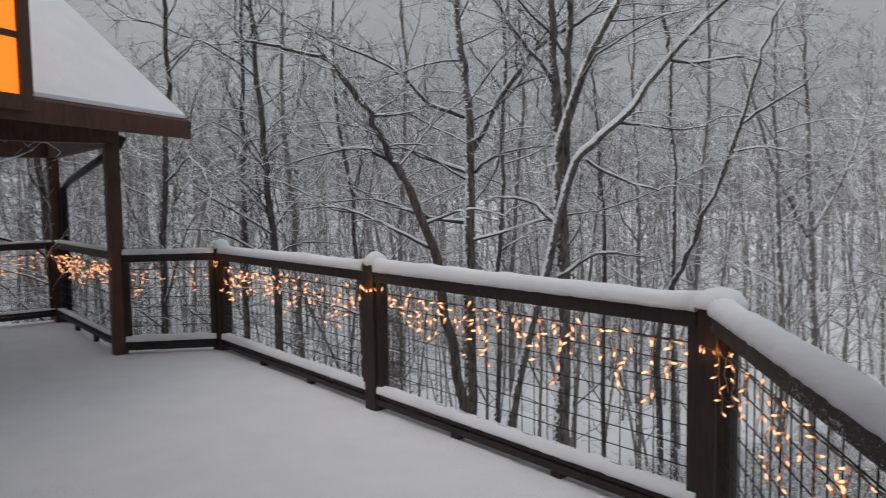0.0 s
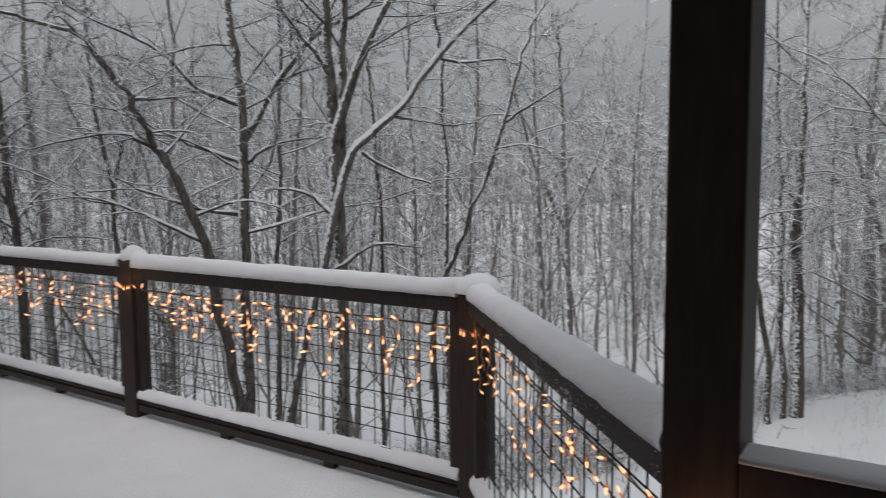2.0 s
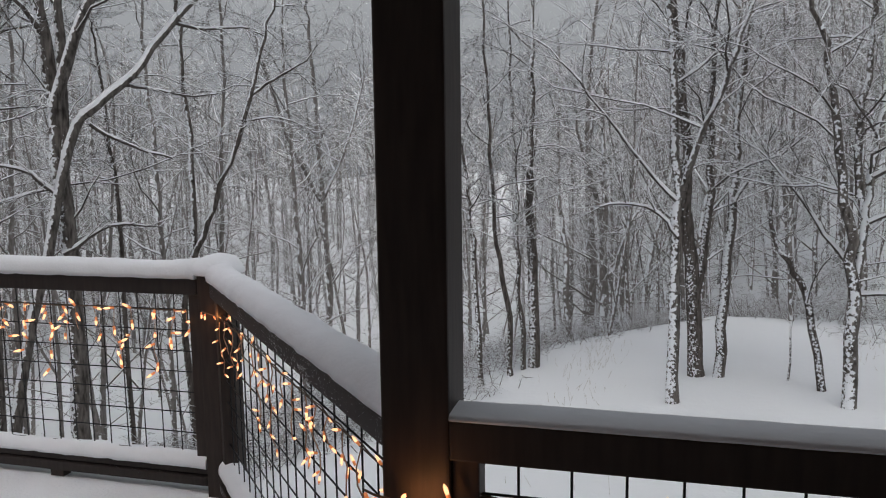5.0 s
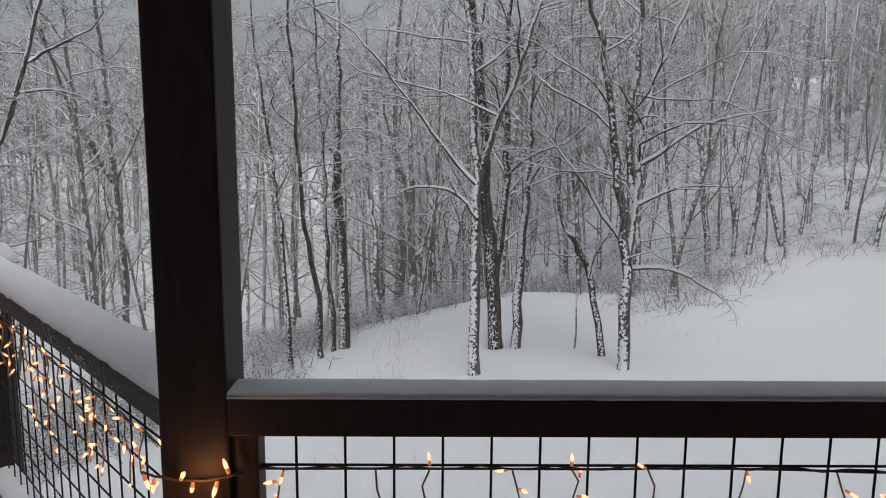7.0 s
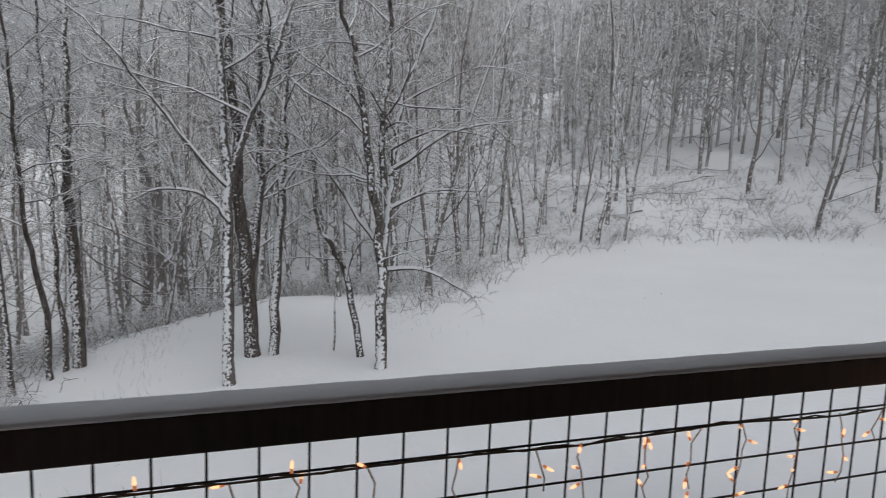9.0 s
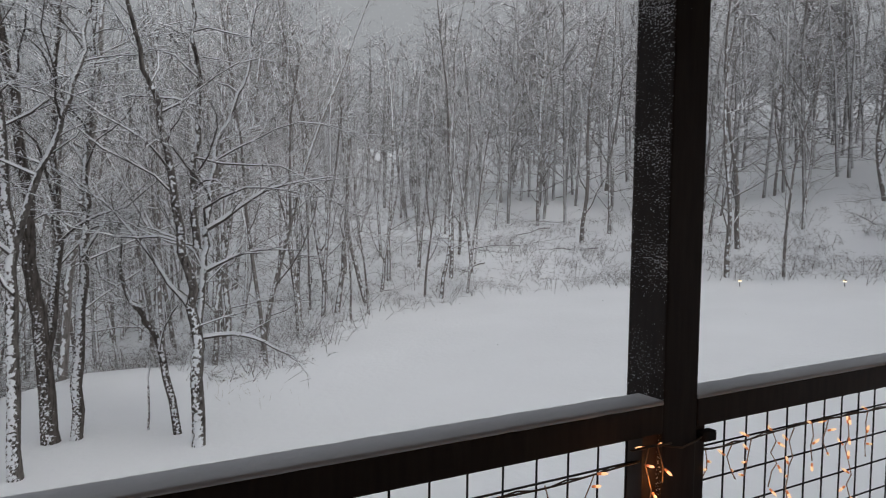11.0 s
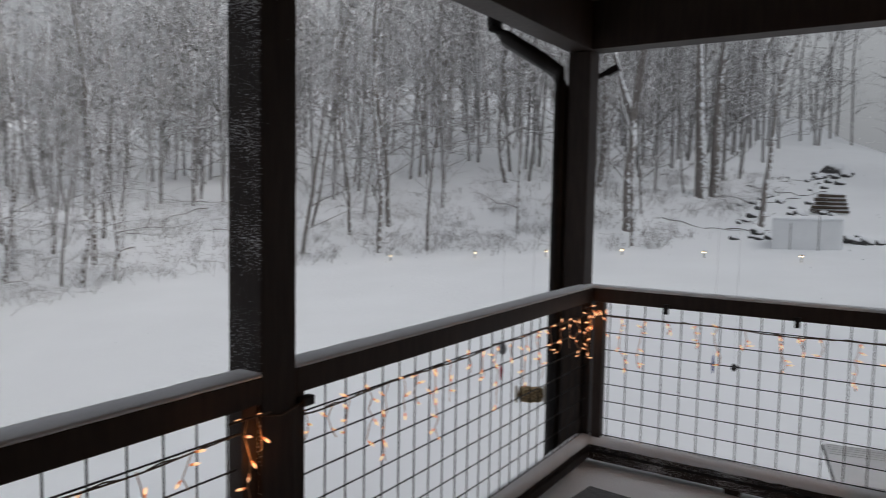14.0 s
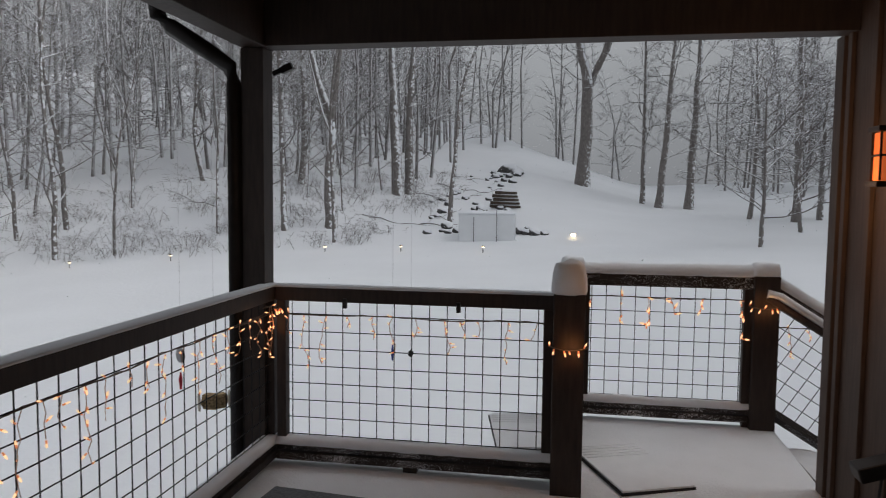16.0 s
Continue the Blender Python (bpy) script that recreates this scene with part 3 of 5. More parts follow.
part("bracket", box_mesh("bracket", 0.02, 0.1, -0.012, 0.012, -0.012, 0.03, METAL_DARK, 0.003), spot)

# things on the porch
mat1 = new("door_mat", box_mesh("door_mat", -0.55, 0.55, -0.38, 0.38, 0.0, 0.016, MATGREY, 0.005))
mat1.matrix_basis = pose(6.05, -0.50, 0.008, 0, 0, -6)
tagged(mat1, "flat grey mat bare of snow on the porch", "mat")


def ribbed_mat(x, y, turn, snowed, label):
    ob = empty("rubber_mat", label, "mat", pose(x, y, -0.004, 0, 0, turn), "step mats")
    part("sheet", box_mesh("sheet", -0.22, 0.22, -0.35, 0.35, 0, 0.018, RUBBER, 0.005), ob)
    lines = [([(-0.2, -0.33 + 0.045 * k, 0.027), (0.2, -0.33 + 0.045 * k, 0.027)], [0.007, 0.007]) for k in range(0, 5 if snowed else 15)]
    part("ribs", tube_mesh("ribs", lines, RAIL_SNOW if snowed else RUBBER, 6), ob)
    if snowed:
        part("mat_snow", box_mesh("mat_snow", -0.213, 0.213, -0.33, 0.347, 0.016, 0.029, RAIL_SNOW, 0.004), ob)
    return ob


ribbed_mat(4.66, -1.62, 22, True, "black rubber step mat lightly covered by snow")
ribbed_mat(5.3, -2.15, 10, True, "ribbed black mat sticking out past the landing")

lamp = empty("wall_lantern", "lit amber lantern in a dark cage on the house wall", "wall lamp", pose(3.66, -0.66, 1.66))
part("back_plate", box_mesh("back_plate", 0, 0.02, -0.05, 0.05, -0.06, 0.18, METAL_DARK, 0.004), lamp)
part("glass", box_mesh("glass", 0.05, 0.13, -0.04, 0.04, 0, 0.2, LANTERN, 0.006), lamp)
part("cap", box_mesh("cap", 0.02, 0.15, -0.055, 0.055, 0.201, 0.225, METAL_DARK, 0.004), lamp)
part("cap", box_mesh("cap", 0.02, 0.15, -0.055, 0.055, -0.025, -0.002, METAL_DARK, 0.004), lamp)
for a, b in ((0.046, -0.045), (0.046, 0.045), (0.135, -0.045), (0.135, 0.045)):
    part("bar", box_mesh("bar", a - 0.004, a + 0.004, b - 0.004, b + 0.004, 0, 0.2, METAL_DARK, 0), lamp)
part("bar", box_mesh("bar", 0.042, 0.139, -0.049, 0.049, 0.1, 0.108, METAL_DARK, 0), lamp)
flame = new("lantern_glow", bpy.data.lights.new("lantern_glow", "POINT"))
flame.data.energy, flame.data.color, flame.data.shadow_soft_size = 7.0, (1.0, 0.5, 0.2), 0.04
flame.location = (4.02, -0.66, 1.62)
brk = empty("wall_bracket", "dark metal box on a wall bracket with hanging cables", "bracket", pose(3.68, -0.52, 0.47) @ Matrix.Scale(0.9, 4))
part("housing", finish(box(bmesh.new(), 0, 0.2, -0.06, 0.06, 0.02, 0.09, 0.01, pose(0, 0, 0, 0, 18, 0)), "housing", METAL_DARK), brk)
part("plate", box_mesh("plate", 0.0, 0.02, -0.07, 0.07, -0.16, 0.08, METAL_DARK, 0.004), brk)
part("cable", tube_mesh("cable", [([(0.05, 0.02, 0.0), (0.06, 0.03, -0.2), (0.02, 0.02, -0.7)], [0.007] * 3), ([(0.08, -0.02, 0.0), (0.1, -0.03, -0.25), (0.03, -0.02, -0.7)], [0.007] * 3)], RUBBER, 6), brk)

# ---- the ground: a snowy lawn that climbs to one side, with woods round it ----
LAWN = [(6, 6), (12, 7.6), (16.5, 5.4), (19, 4.8), (20.7, 3.1), (22, 1.3), (21.5, 0.4), (18.7, -0.7), (19.4, -2.0), (21.2, -3.4), (23.8, -6.2), (24, -10.4), (22.6, -14.8), (20.5, -18), (18, -19.3), (14.5, -20.5), (11.9, -21.8),
        (10.5, -30), (10, -48), (-3, -60), (-6, -38), (-8, -26), (-20, -10), (-20, 6)]
LAWN_E = [(Vector(a), Vector(b)) for a, b in zip(LAWN, LAWN[1:] + LAWN[:1])]


def off_lawn(x, y):
    """How far a place lies outside the lawn; 0 inside."""
    inside, best, p = False, 1e9, Vector((x, y))
    for a, b in LAWN_E:
        if (a.y > y) != (b.y > y) and x < (b.x - a.x) * (y - a.y) / (b.y - a.y) + a.x:
            inside = not inside
        d = b - a
        k = max(0.0, min(1.0, (p - a).dot(d) / d.length_squared))
        best = min(best, (p - a - d * k).length)
    return 0.0 if inside else best


def smooth(a, b, v):
    k = max(0.0, min(1.0, (v - a) / (b - a)))
    return k * k * (3 - 2 * k)


def ground_z(x, y):
    z = -1.7 - 0.03 * (min(x, 60) - 15.5) - 0.065 * (max(min(y, 30), -60) - 0.6)
    z += 0.12 * max(0.0, min(26.0, -22 - y)) * smooth(-2, 9, x)
    out = off_lawn(x, y)
    east = smooth(-1, -8, y) * smooth(6, 14, x)
    north = smooth(-5, 3, y) * smooth(3, 9, x + y * 0.2)
    z += east * (0.24 * min(out, 30.0))
    z += north * (-0.3 * min(out, 14.0) + 0.30 * max(0.0, min(out - 22.0, 60.0)))
    z += 0.16 * noise.noise((x * 0.16, y * 0.16, 1.0)) * (0.25 + smooth(0, 4, out)) + 0.25 * smooth(0, 6, out) * noise.noise((x * 0.4, y * 0.4, 7.0))
    return z


def spread(lo, hi, core_lo, core_hi, step):
    v = list(np.arange(core_lo, core_hi + 0.01, step))
    k, s = core_lo, step
    while k > lo:
        s *= 1.35
        k -= s
        v.insert(0, k)
    k, s = core_hi, step
    while k < hi:
        s *= 1.35
        k += s
        v.append(k)
    return v


gx, gy = spread(-900, 900, -14, 60, 0.9), spread(-900, 900, -66, 50, 0.9)
gv = [(x, y, ground_z(x, y)) for y in gy for x in gx]
gf = [(j * len(gx) + i, j * len(gx) + i + 1, (j + 1) * len(gx) + i + 1, (j + 1) * len(gx) + i) for j in range(len(gy) - 1) for i in range(len(gx) - 1)]
tagged(new("ground", mesh_from("ground", gv, gf, FIELD, True)), "smooth snow-covered lawn and wooded slopes", "snowy ground", kind="structure")


# ---- trees ----
def wander(rnd, start, way, length, n, bend, lift=0.0):
    pts, p, d = [tuple(start)], Vector(start), Vector(way).normalized()
    for _ in range(n):
        d = (d + Vector((rnd.gauss(0, bend), rnd.gauss(0, bend), rnd.gauss(0, bend) + lift))).normalized()
        p = p + d * (length / n)
        pts.append(tuple(p))
    return pts


def pick(pts, f):
    k = min(len(pts) - 2, int(f * (len(pts) - 1)))
    a, b = Vector(pts[k]), Vector(pts[k + 1])
    return a.lerp(b, f * (len(pts) - 1) - k), (b - a).normalized()


def spikes(lines):
    """Thin three-sided twigs that run out to a point."""
    verts, faces = [], []
    for pts, radii in lines:
        v, f = tubes([(pts[:-1], radii[:-1])], 3, False) if len(pts) > 2 else ([], [])
        p, q, r = Vector(pts[-2]), Vector(pts[-1]), radii[-2]
        k = len(verts)
        if not v:
            d = (q - p).normalized()
            a = d.cross(Vector((0, 0, 1)) if abs(d.z) < 0.9 else Vector((1, 0, 0))).normalized()
            b = d.cross(a)
            v = [tuple(p + (a * math.cos(w) + b * math.sin(w)) * r) for w in (0.5, 2.6, 4.7)]
        verts += v
        faces += [tuple(n + k for n in face) for face in f]
        e = len(verts)
        verts.append(tuple(q))
        faces += [(e - 3, e - 2, e), (e - 2, e - 1, e), (e - 1, e - 3, e)]
    return verts, faces


def dress(rnd, stems, boughs, limbs, reach, branches=7, twigs=6, low=0.22, rise=0.45, fine=1.0, segs=2, limb_segs=7):
    """Hang limbs, branches and twigs on stems and boughs; returns the polylines by thickness."""
    mid, thin, hair = list(boughs), [], []
    for k in range(limbs):
        stem, radii = stems[k % len(stems)]
        lo = low if k % len(stems) == 0 else 0.12
        f = lo + (0.97 - lo) * ((k + rnd.random()) / limbs)
        p, d = pick(stem, f)
        a = k * 2.4 + rnd.uniform(-0.7, 0.7)
        length = reach * (1.1 - 0.62 * f) * rnd.uniform(0.5, 1.3)
        w = Vector((math.cos(a), math.sin(a), rise * rnd.uniform(0.2, 1.9))) + d * 0.25
        limb = wander(rnd, p, w, length, limb_segs, 0.21, -0.015)
        here = radii[min(len(radii) - 1, int(f * len(radii)))]
        r = min(here * 0.45, 0.004 + 0.0062 * length)
        mid.append((limb, [r * (1 - 0.84 * i / limb_segs) for i in range(limb_segs + 1)]))
    for limb, radii in mid:
        length = sum(math.dist(a, b) for a, b in zip(limb, limb[1:]))
        r = radii[0]
        count = max(3, round(branches * (length / reach) ** 0.5))
        for j in range(count):
            g = 0.16 + 0.84 * (j + rnd.random()) / count
            q, e = pick(limb, min(g, 0.99))
            side = Vector((-e.y, e.x, rnd.uniform(-0.3, 0.5))) * (1 if j % 2 else -1)
            bl = max(0.25, min(length, 2.2) * rnd.uniform(0.22, 0.52) * (1.15 - 0.55 * g))
            br = wander(rnd, q, e * 0.8 + side * rnd.uniform(0.5, 1.1) + Vector((0, 0, 0.15)), bl, 2 + segs, 0.22, 0.0)
            rb = min(r * 0.6, max(0.0038, r * 0.36 * (1.1 - 0.6 * g))) * fine
            thin.append((br, [rb * (1 - 0.7 * i / (2 + segs)) for i in range(3 + segs)]))
            for i in range(twigs):
                h = 0.12 + 0.88 * (i + rnd.random()) / twigs
                s, u = pick(br, min(h, 0.99))
                tw = wander(rnd, s, u + Vector((rnd.gauss(0, 0.75), rnd.gauss(0, 0.75), rnd.gauss(0.1, 0.4))), bl * rnd.uniform(0.28, 0.65), 1, 0.28)
                hair.append((tw, [0.0042 * fine, 0.002 * fine]))
    return stems, mid, thin, hair


def tree_shape(seed, height, r0, limbs=15, branches=7, twigs=5, low=0.22, lean=(0, 0), fork=0, reach=0.34, rise=0.45, fine=1.0, segs=2, bend=0.034, limb_segs=7):
    """A bare tree grown upward from the ground, with forks where asked."""
    rnd = random.Random(seed)
    stems = [(wander(rnd, (0, 0, -0.3), (lean[0], lean[1], 1), height, 11, bend, 0.03), [r0 * 1.25] + [r0 * (1 - 0.088 * i) for i in range(11)])]
    for k in range(fork):
        f = rnd.uniform(0.22, 0.42)
        p, d = pick(stems[0][0], f)
        a = rnd.uniform(0, 6.28)
        stems.append((wander(rnd, p, d + Vector((math.cos(a), math.sin(a), 0.2)) * 0.42, height * (0.95 - f), 9, 0.06, 0.06), [r0 * 0.58 * (1 - 0.09 * i) for i in range(10)]))
    return dress(rnd, stems, [], limbs, height * reach, branches, twigs, low, rise, fine, segs, limb_segs)


def bent(rnd, knots, base, depth, per=4, crook=0.02):
    """A soft crooked line through a few knots of (aside, height), in the tree's own axes."""
    k = [Vector((u, 0.0, z - base)) for u, z in knots]
    k = [k[0] * 2 - k[1]] + k + [k[-1] * 2 - k[-2]]
    out, y, slope = [], 0.0, depth
    for i in range(1, len(k) - 2):
        a, b, c, d = k[i - 1:i + 3]
        for j in range(per if i < len(k) - 3 else per + 1):
            t = j / per
            p = 0.5 * (2 * b + (c - a) * t + (2 * a - 5 * b + 4 * c - d) * t * t + (3 * b - a - 3 * c + d) * t ** 3)
            out.append((p.x + rnd.gauss(0, crook), p.y + y + rnd.gauss(0, crook), p.z))
            y += slope * (c - b).length / per
            slope = slope * 0.9 + rnd.gauss(0, 0.05)
    return out


def grown_tree(x, y, turn, r, stems, boughs, label, group, seed, bark, low=0.3, limbs=26, reach=2.6, twig=None, laden=True, fine=1.0, branches=10, twigs=9, top=1.25):
    """A tree that stands out by its habit: each stem and bough follows a few knots of (aside, height over the deck)."""
    rnd = random.Random(seed)
    z = ground_z(x, y)
    made, main = [], []
    for i, knots in enumerate(stems):
        knots = list(knots)
        (u0, z0), (u1, z1) = knots[-2:]
        knots.append((u1 + (u1 - u0) * 0.5, z1 + (top - 1) * (z1 - z)))
        if i == 0:
            foot = knots[0]
            knots = ([(foot[0], z - 0.3)] if foot[1] > z + 0.6 else []) + ([(foot[0], z - 0.3), *knots[1:]] if foot[1] <= z + 0.6 else knots)
        pts = bent(rnd, knots, z, rnd.uniform(-0.04, 0.04) if i == 0 else rnd.uniform(-0.25, 0.25))
        r0 = r if i == 0 else r * 0.58
        n = len(pts) - 1
        made.append((pts, [r0 * (1.3 if k == 0 and i == 0 else 1 - 0.82 * k / n) for k in range(n + 1)]))
    for knots in boughs:
        pts = bent(rnd, knots, z, rnd.uniform(-0.3, 0.3), 4, 0.016)
        n = len(pts) - 1
        main.append((pts, [min(r * 0.36, 0.034) * (1 - 0.82 * k / n) for k in range(n + 1)]))
    shape = dress(rnd, made, main, limbs, reach, branches, twigs, low, 0.4, fine)
    return tree(x, y, shape, bark, label, group, turn, 1.0, z, twig, laden)


def crown_mesh(name, shape, mat):
    stems, mid, thin, hair = shape
    verts, faces = [], []
    for v, f in (tubes(mid, 5 if len(mid[0][0]) > 6 else 4, False), spikes(thin), spikes(hair)):
        k = len(verts)
        verts += v
        faces += [tuple(i + k for i in face) for face in f]
    return mesh_from(name, verts, faces, mat, True)


def branch_snow(shape):
    """Snow lying along the upper side of limbs and branches that do not stand too steep, broken here and there."""
    lines = []
    for k, (pts, radii) in enumerate(shape[1] + shape[2]):
        run = []
        for i in range(len(pts)):
            a, b = Vector(pts[max(i - 1, 0)]), Vector(pts[min(i + 1, len(pts) - 1)])
            steep = abs((b - a).normalized().z)
            if steep < 0.88 and noise.noise((k * 3.7, i * 0.6, 0.0)) > -0.25:
                run.append(((pts[i][0], pts[i][1], pts[i][2] + radii[i] * 0.85), radii[i] * 0.58 + 0.003))
            elif len(run) > 1:
                lines.append(run)
                run = []
            else:
                run = []
        if len(run) > 1:
            lines.append(run)
    return tube_mesh("branch_snow", [([p for p, _ in r], [q for _, q in r]) for r in lines], RAIL_SNOW, 4, True, False)


def tree(x, y, shape, bark, label, group, turn=0.0, scale=1.0, z=None, twig=None, laden=False):
    ob = empty("tree", label, "tree", pose(x, y, (ground_z(x, y) if z is None else z), 0, 0, turn) @ Matrix.Scale(scale, 4), group)
    part("trunk", tube_mesh("trunk", shape[0], bark, 9, True, False), ob)
    part("crown", crown_mesh("crown", shape, twig or TWIG), ob, "bare snow-laden branches")
    if laden:
        tagged(part("branch_snow", branch_snow(shape), ob), "lines of snow along the bare branches", kind="stuff")
    return ob


PALE_LAWN, GREY_LAWN = "bare pale-barked tree with snowy limbs on the lawn", "bare grey tree with snow along its branches"
# the clump on the lawn
grown_tree(15.52, 2.8, -93.4, 0.085, [[(0, -1.83), (0, 0.39), (0, 1.19), (-0.1, 2.75), (-0.17, 3.5), (-0.28, 4.82)], [(0.05, 1.1), (0.41, 2.21), (0.72, 3.04), (0.86, 3.93)]],
           [[(0, 0.95), (-0.46, 1.43), (-1.17, 2.38), (-1.71, 3.0), (-2.48, 3.46)], [(0, 0.47), (-0.3, 0.83), (-0.87, 0.91), (-1.31, 0.7)]], PALE_LAWN, "lawn trees", 101, BARK_PALE, 0.45)
grown_tree(16.98, 2.31, -95.4, 0.125, [[(0, -1.92), (-0.14, -0.32), (-0.25, 0.73), (-0.25, 1.59), (-0.4, 3.01), (-0.6, 4.47)], [(-0.1, -0.73), (0.06, 0.45), (0.09, 1.59), (0.05, 2.92), (0.15, 4.28)]],
           [], "thick grey bare tree with a second stem, snow along its branches", "lawn trees", 102, BARK, 0.45, 24)
grown_tree(16.86, 2.02, -96.4, 0.09, [[(0, -1.78), (0.02, -0.71), (0.1, 0.74), (0.12, 1.59), (0.18, 2.9), (0.3, 4.41)]], [[(0.11, 0.87), (0.51, 1.32), (1.05, 0.96)]], GREY_LAWN, "lawn trees", 103, BARK, 0.4, 20)
grown_tree(15.36, 0.66, -105.3, 0.095, [[(0, -1.73), (0.02, -0.76), (0.02, -0.18), (-0.11, 0.69), (-0.28, 1.83), (-0.39, 2.66), (-0.66, 3.5)], [(0.02, -0.18), (0.08, 0.69), (0.14, 1.38), (0.27, 2.37), (0.54, 3.12), (0.73, 3.85)], [(0, 1.0), (-0.05, 1.9), (0.05, 3.0), (0, 4.0)]],
           [[(-0.07, 0.1), (-0.61, 0.91), (-1.08, 1.5), (-1.67, 1.89)], [(0.14, 1.26), (0.96, 1.81), (1.82, 2.01)], [(0.05, -0.22), (0.61, -0.2), (1.11, -0.44), (1.36, -0.61)], [(0.1, 0.69), (0.7, 0.95), (1.35, 0.95)]],
           "pale forked bare tree with long low snowy limbs", "lawn trees", 104, BARK_PALE, 0.3, 34, 2.7)
grown_tree(16.1, 0.71, -104.1, 0.06, [[(0, -1.74), (-0.28, -0.59), (-0.52, 0.01), (-0.69, 0.29), (-0.78, 0.9)]], [[(-0.33, -0.5), (-0.13, 0.04), (0.12, 0.22)]], "small crooked leaning tree with snowy twigs", "lawn trees", 105, BARK, 0.4, 12, 1.4)
grown_tree(16.6, 1.09, -101.6, 0.017, [[(0, -1.79), (0, -1.0), (-0.02, -0.34)]], [], "thin bare sapling in the snow", "lawn trees", 106, BARK, 0.5, 5, 0.6)
# the row at the edge of the ravine
for k, (x, y, turn, r, stem) in enumerate((
        (17.54, 4.96, -82.8, 0.1, [(0, -2.09), (-0.04, -0.19), (-0.07, 0.72), (-0.07, 1.61), (-0.05, 2.99), (-0.04, 4.42)]),
        (17.41, 5.12, -81.9, 0.05, [(0, -2.08), (-0.04, -1.11), (-0.12, 0.13), (-0.16, 1.61), (-0.25, 3.33)]),
        (17.19, 5.27, -81.1, 0.052, [(0, -2.14), (-0.11, -0.74), (-0.25, 0.16), (-0.35, 1.61), (-0.42, 3.12)]),
        (16.9, 5.77, -78.5, 0.046, [(0, -2.23), (-0.07, -0.39), (-0.17, 0.6), (-0.25, 1.39), (-0.44, 2.91)]),
        (21.29, 4.64, -85.6, 0.075, [(0, -2.38), (-0.11, -0.42), (-0.22, 0.46), (-0.25, 2.23)]))):
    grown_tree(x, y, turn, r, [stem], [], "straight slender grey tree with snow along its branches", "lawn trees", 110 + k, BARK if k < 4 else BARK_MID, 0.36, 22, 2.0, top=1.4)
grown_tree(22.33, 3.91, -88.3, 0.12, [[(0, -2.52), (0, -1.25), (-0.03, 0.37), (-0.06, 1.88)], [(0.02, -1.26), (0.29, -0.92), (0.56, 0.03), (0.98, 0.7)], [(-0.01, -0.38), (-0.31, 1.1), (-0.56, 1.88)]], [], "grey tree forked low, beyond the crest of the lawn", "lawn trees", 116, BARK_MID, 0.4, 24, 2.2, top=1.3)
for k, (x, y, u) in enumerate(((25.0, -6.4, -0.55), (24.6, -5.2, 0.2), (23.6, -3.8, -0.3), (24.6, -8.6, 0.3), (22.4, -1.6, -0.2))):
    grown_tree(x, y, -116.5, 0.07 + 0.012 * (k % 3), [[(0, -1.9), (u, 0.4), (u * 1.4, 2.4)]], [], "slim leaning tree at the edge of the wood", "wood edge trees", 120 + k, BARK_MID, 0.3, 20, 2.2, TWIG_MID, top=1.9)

# tall trees in the ravine beside the deck
PALE_RAVINE, GREY_RAVINE = "tall pale-barked tree in the ravine, snow blown on its trunk", "tall slender grey tree in the ravine with snowy limbs"
grown_tree(12.11, 11.27, -41.5, 0.1, [[(0, -1.31), (0.01, 0.67), (0.06, 2.27), (-0.03, 3.37), (-0.1, 4.3), (-0.15, 5.98)], [(0.09, 2.23), (0.63, 3.16), (1.09, 3.7), (2.03, 4.4)]],
           [[(0.02, 2.68), (-0.5, 2.87), (-1.05, 3.38), (-1.76, 3.68), (-2.71, 4.25)], [(0.06, 1.89), (-0.47, 2.09), (-1.07, 2.29), (-1.8, 2.14)], [(0.06, 1.87), (0.44, 2.14), (1.08, 2.26)], [(0, 1.2), (-0.6, 1.3), (-1.3, 1.55), (-2.0, 1.5)]],
           PALE_RAVINE, "ravine trees", 301, BARK_PALE, 0.3, 34, 2.8)
grown_tree(12.42, 9.83, -48.8, 0.125, [[(0, -1.6), (0.03, 1.17), (-0.02, 2.62), (-0.08, 4.04), (-0.12, 5.57)], [(0.04, 1.02), (0.11, 2.61), (0.18, 4.02), (0.31, 5.12)], [(0.02, 2.18), (0.37, 3.17), (0.79, 3.99), (1.2, 4.51)]],
           [[(-0.02, 2.97), (-0.48, 3.57), (-0.91, 4.23)], [(0, 1.2), (-0.4, 1.5), (-0.9, 1.55)], [(0, 0.5), (0.5, 0.8), (1.1, 0.75)]], "thick double-stemmed tree in the ravine with snow-flecked bark", "ravine trees", 302, BARK_PALE, 0.3, 26, 2.2)
grown_tree(14.65, 9.51, -57.7, 0.05, [[(0, -2.81), (-0.05, 0.43), (-0.09, 2.32), (-0.12, 3.62), (-0.18, 4.34), (-0.25, 5.3)]], [], GREY_RAVINE, "ravine trees", 303, BARK, 0.25, 16, 1.1)
grown_tree(14.05, 10.37, -52.2, 0.04, [[(0, 0.42), (-0.05, 2.11), (-0.15, 3.2)]], [], GREY_RAVINE, "ravine trees", 304, BARK, 0.25, 14, 1.0, top=1.05)
grown_tree(15.11, 9.72, -58.0, 0.055, [[(-0.3, -0.5), (0, 0.47), (0.28, 1.24), (0.75, 2.45), (0.96, 3.3), (1.25, 4.08), (1.46, 4.61)], [(0.75, 2.49), (1.12, 2.8), (1.63, 3.09)]], [[(0.66, 2.16), (1.2, 2.21), (1.8, 1.96)]], "slanting forked sapling in the ravine", "ravine trees", 305, BARK, 0.35, 16, 1.2, top=1.08)
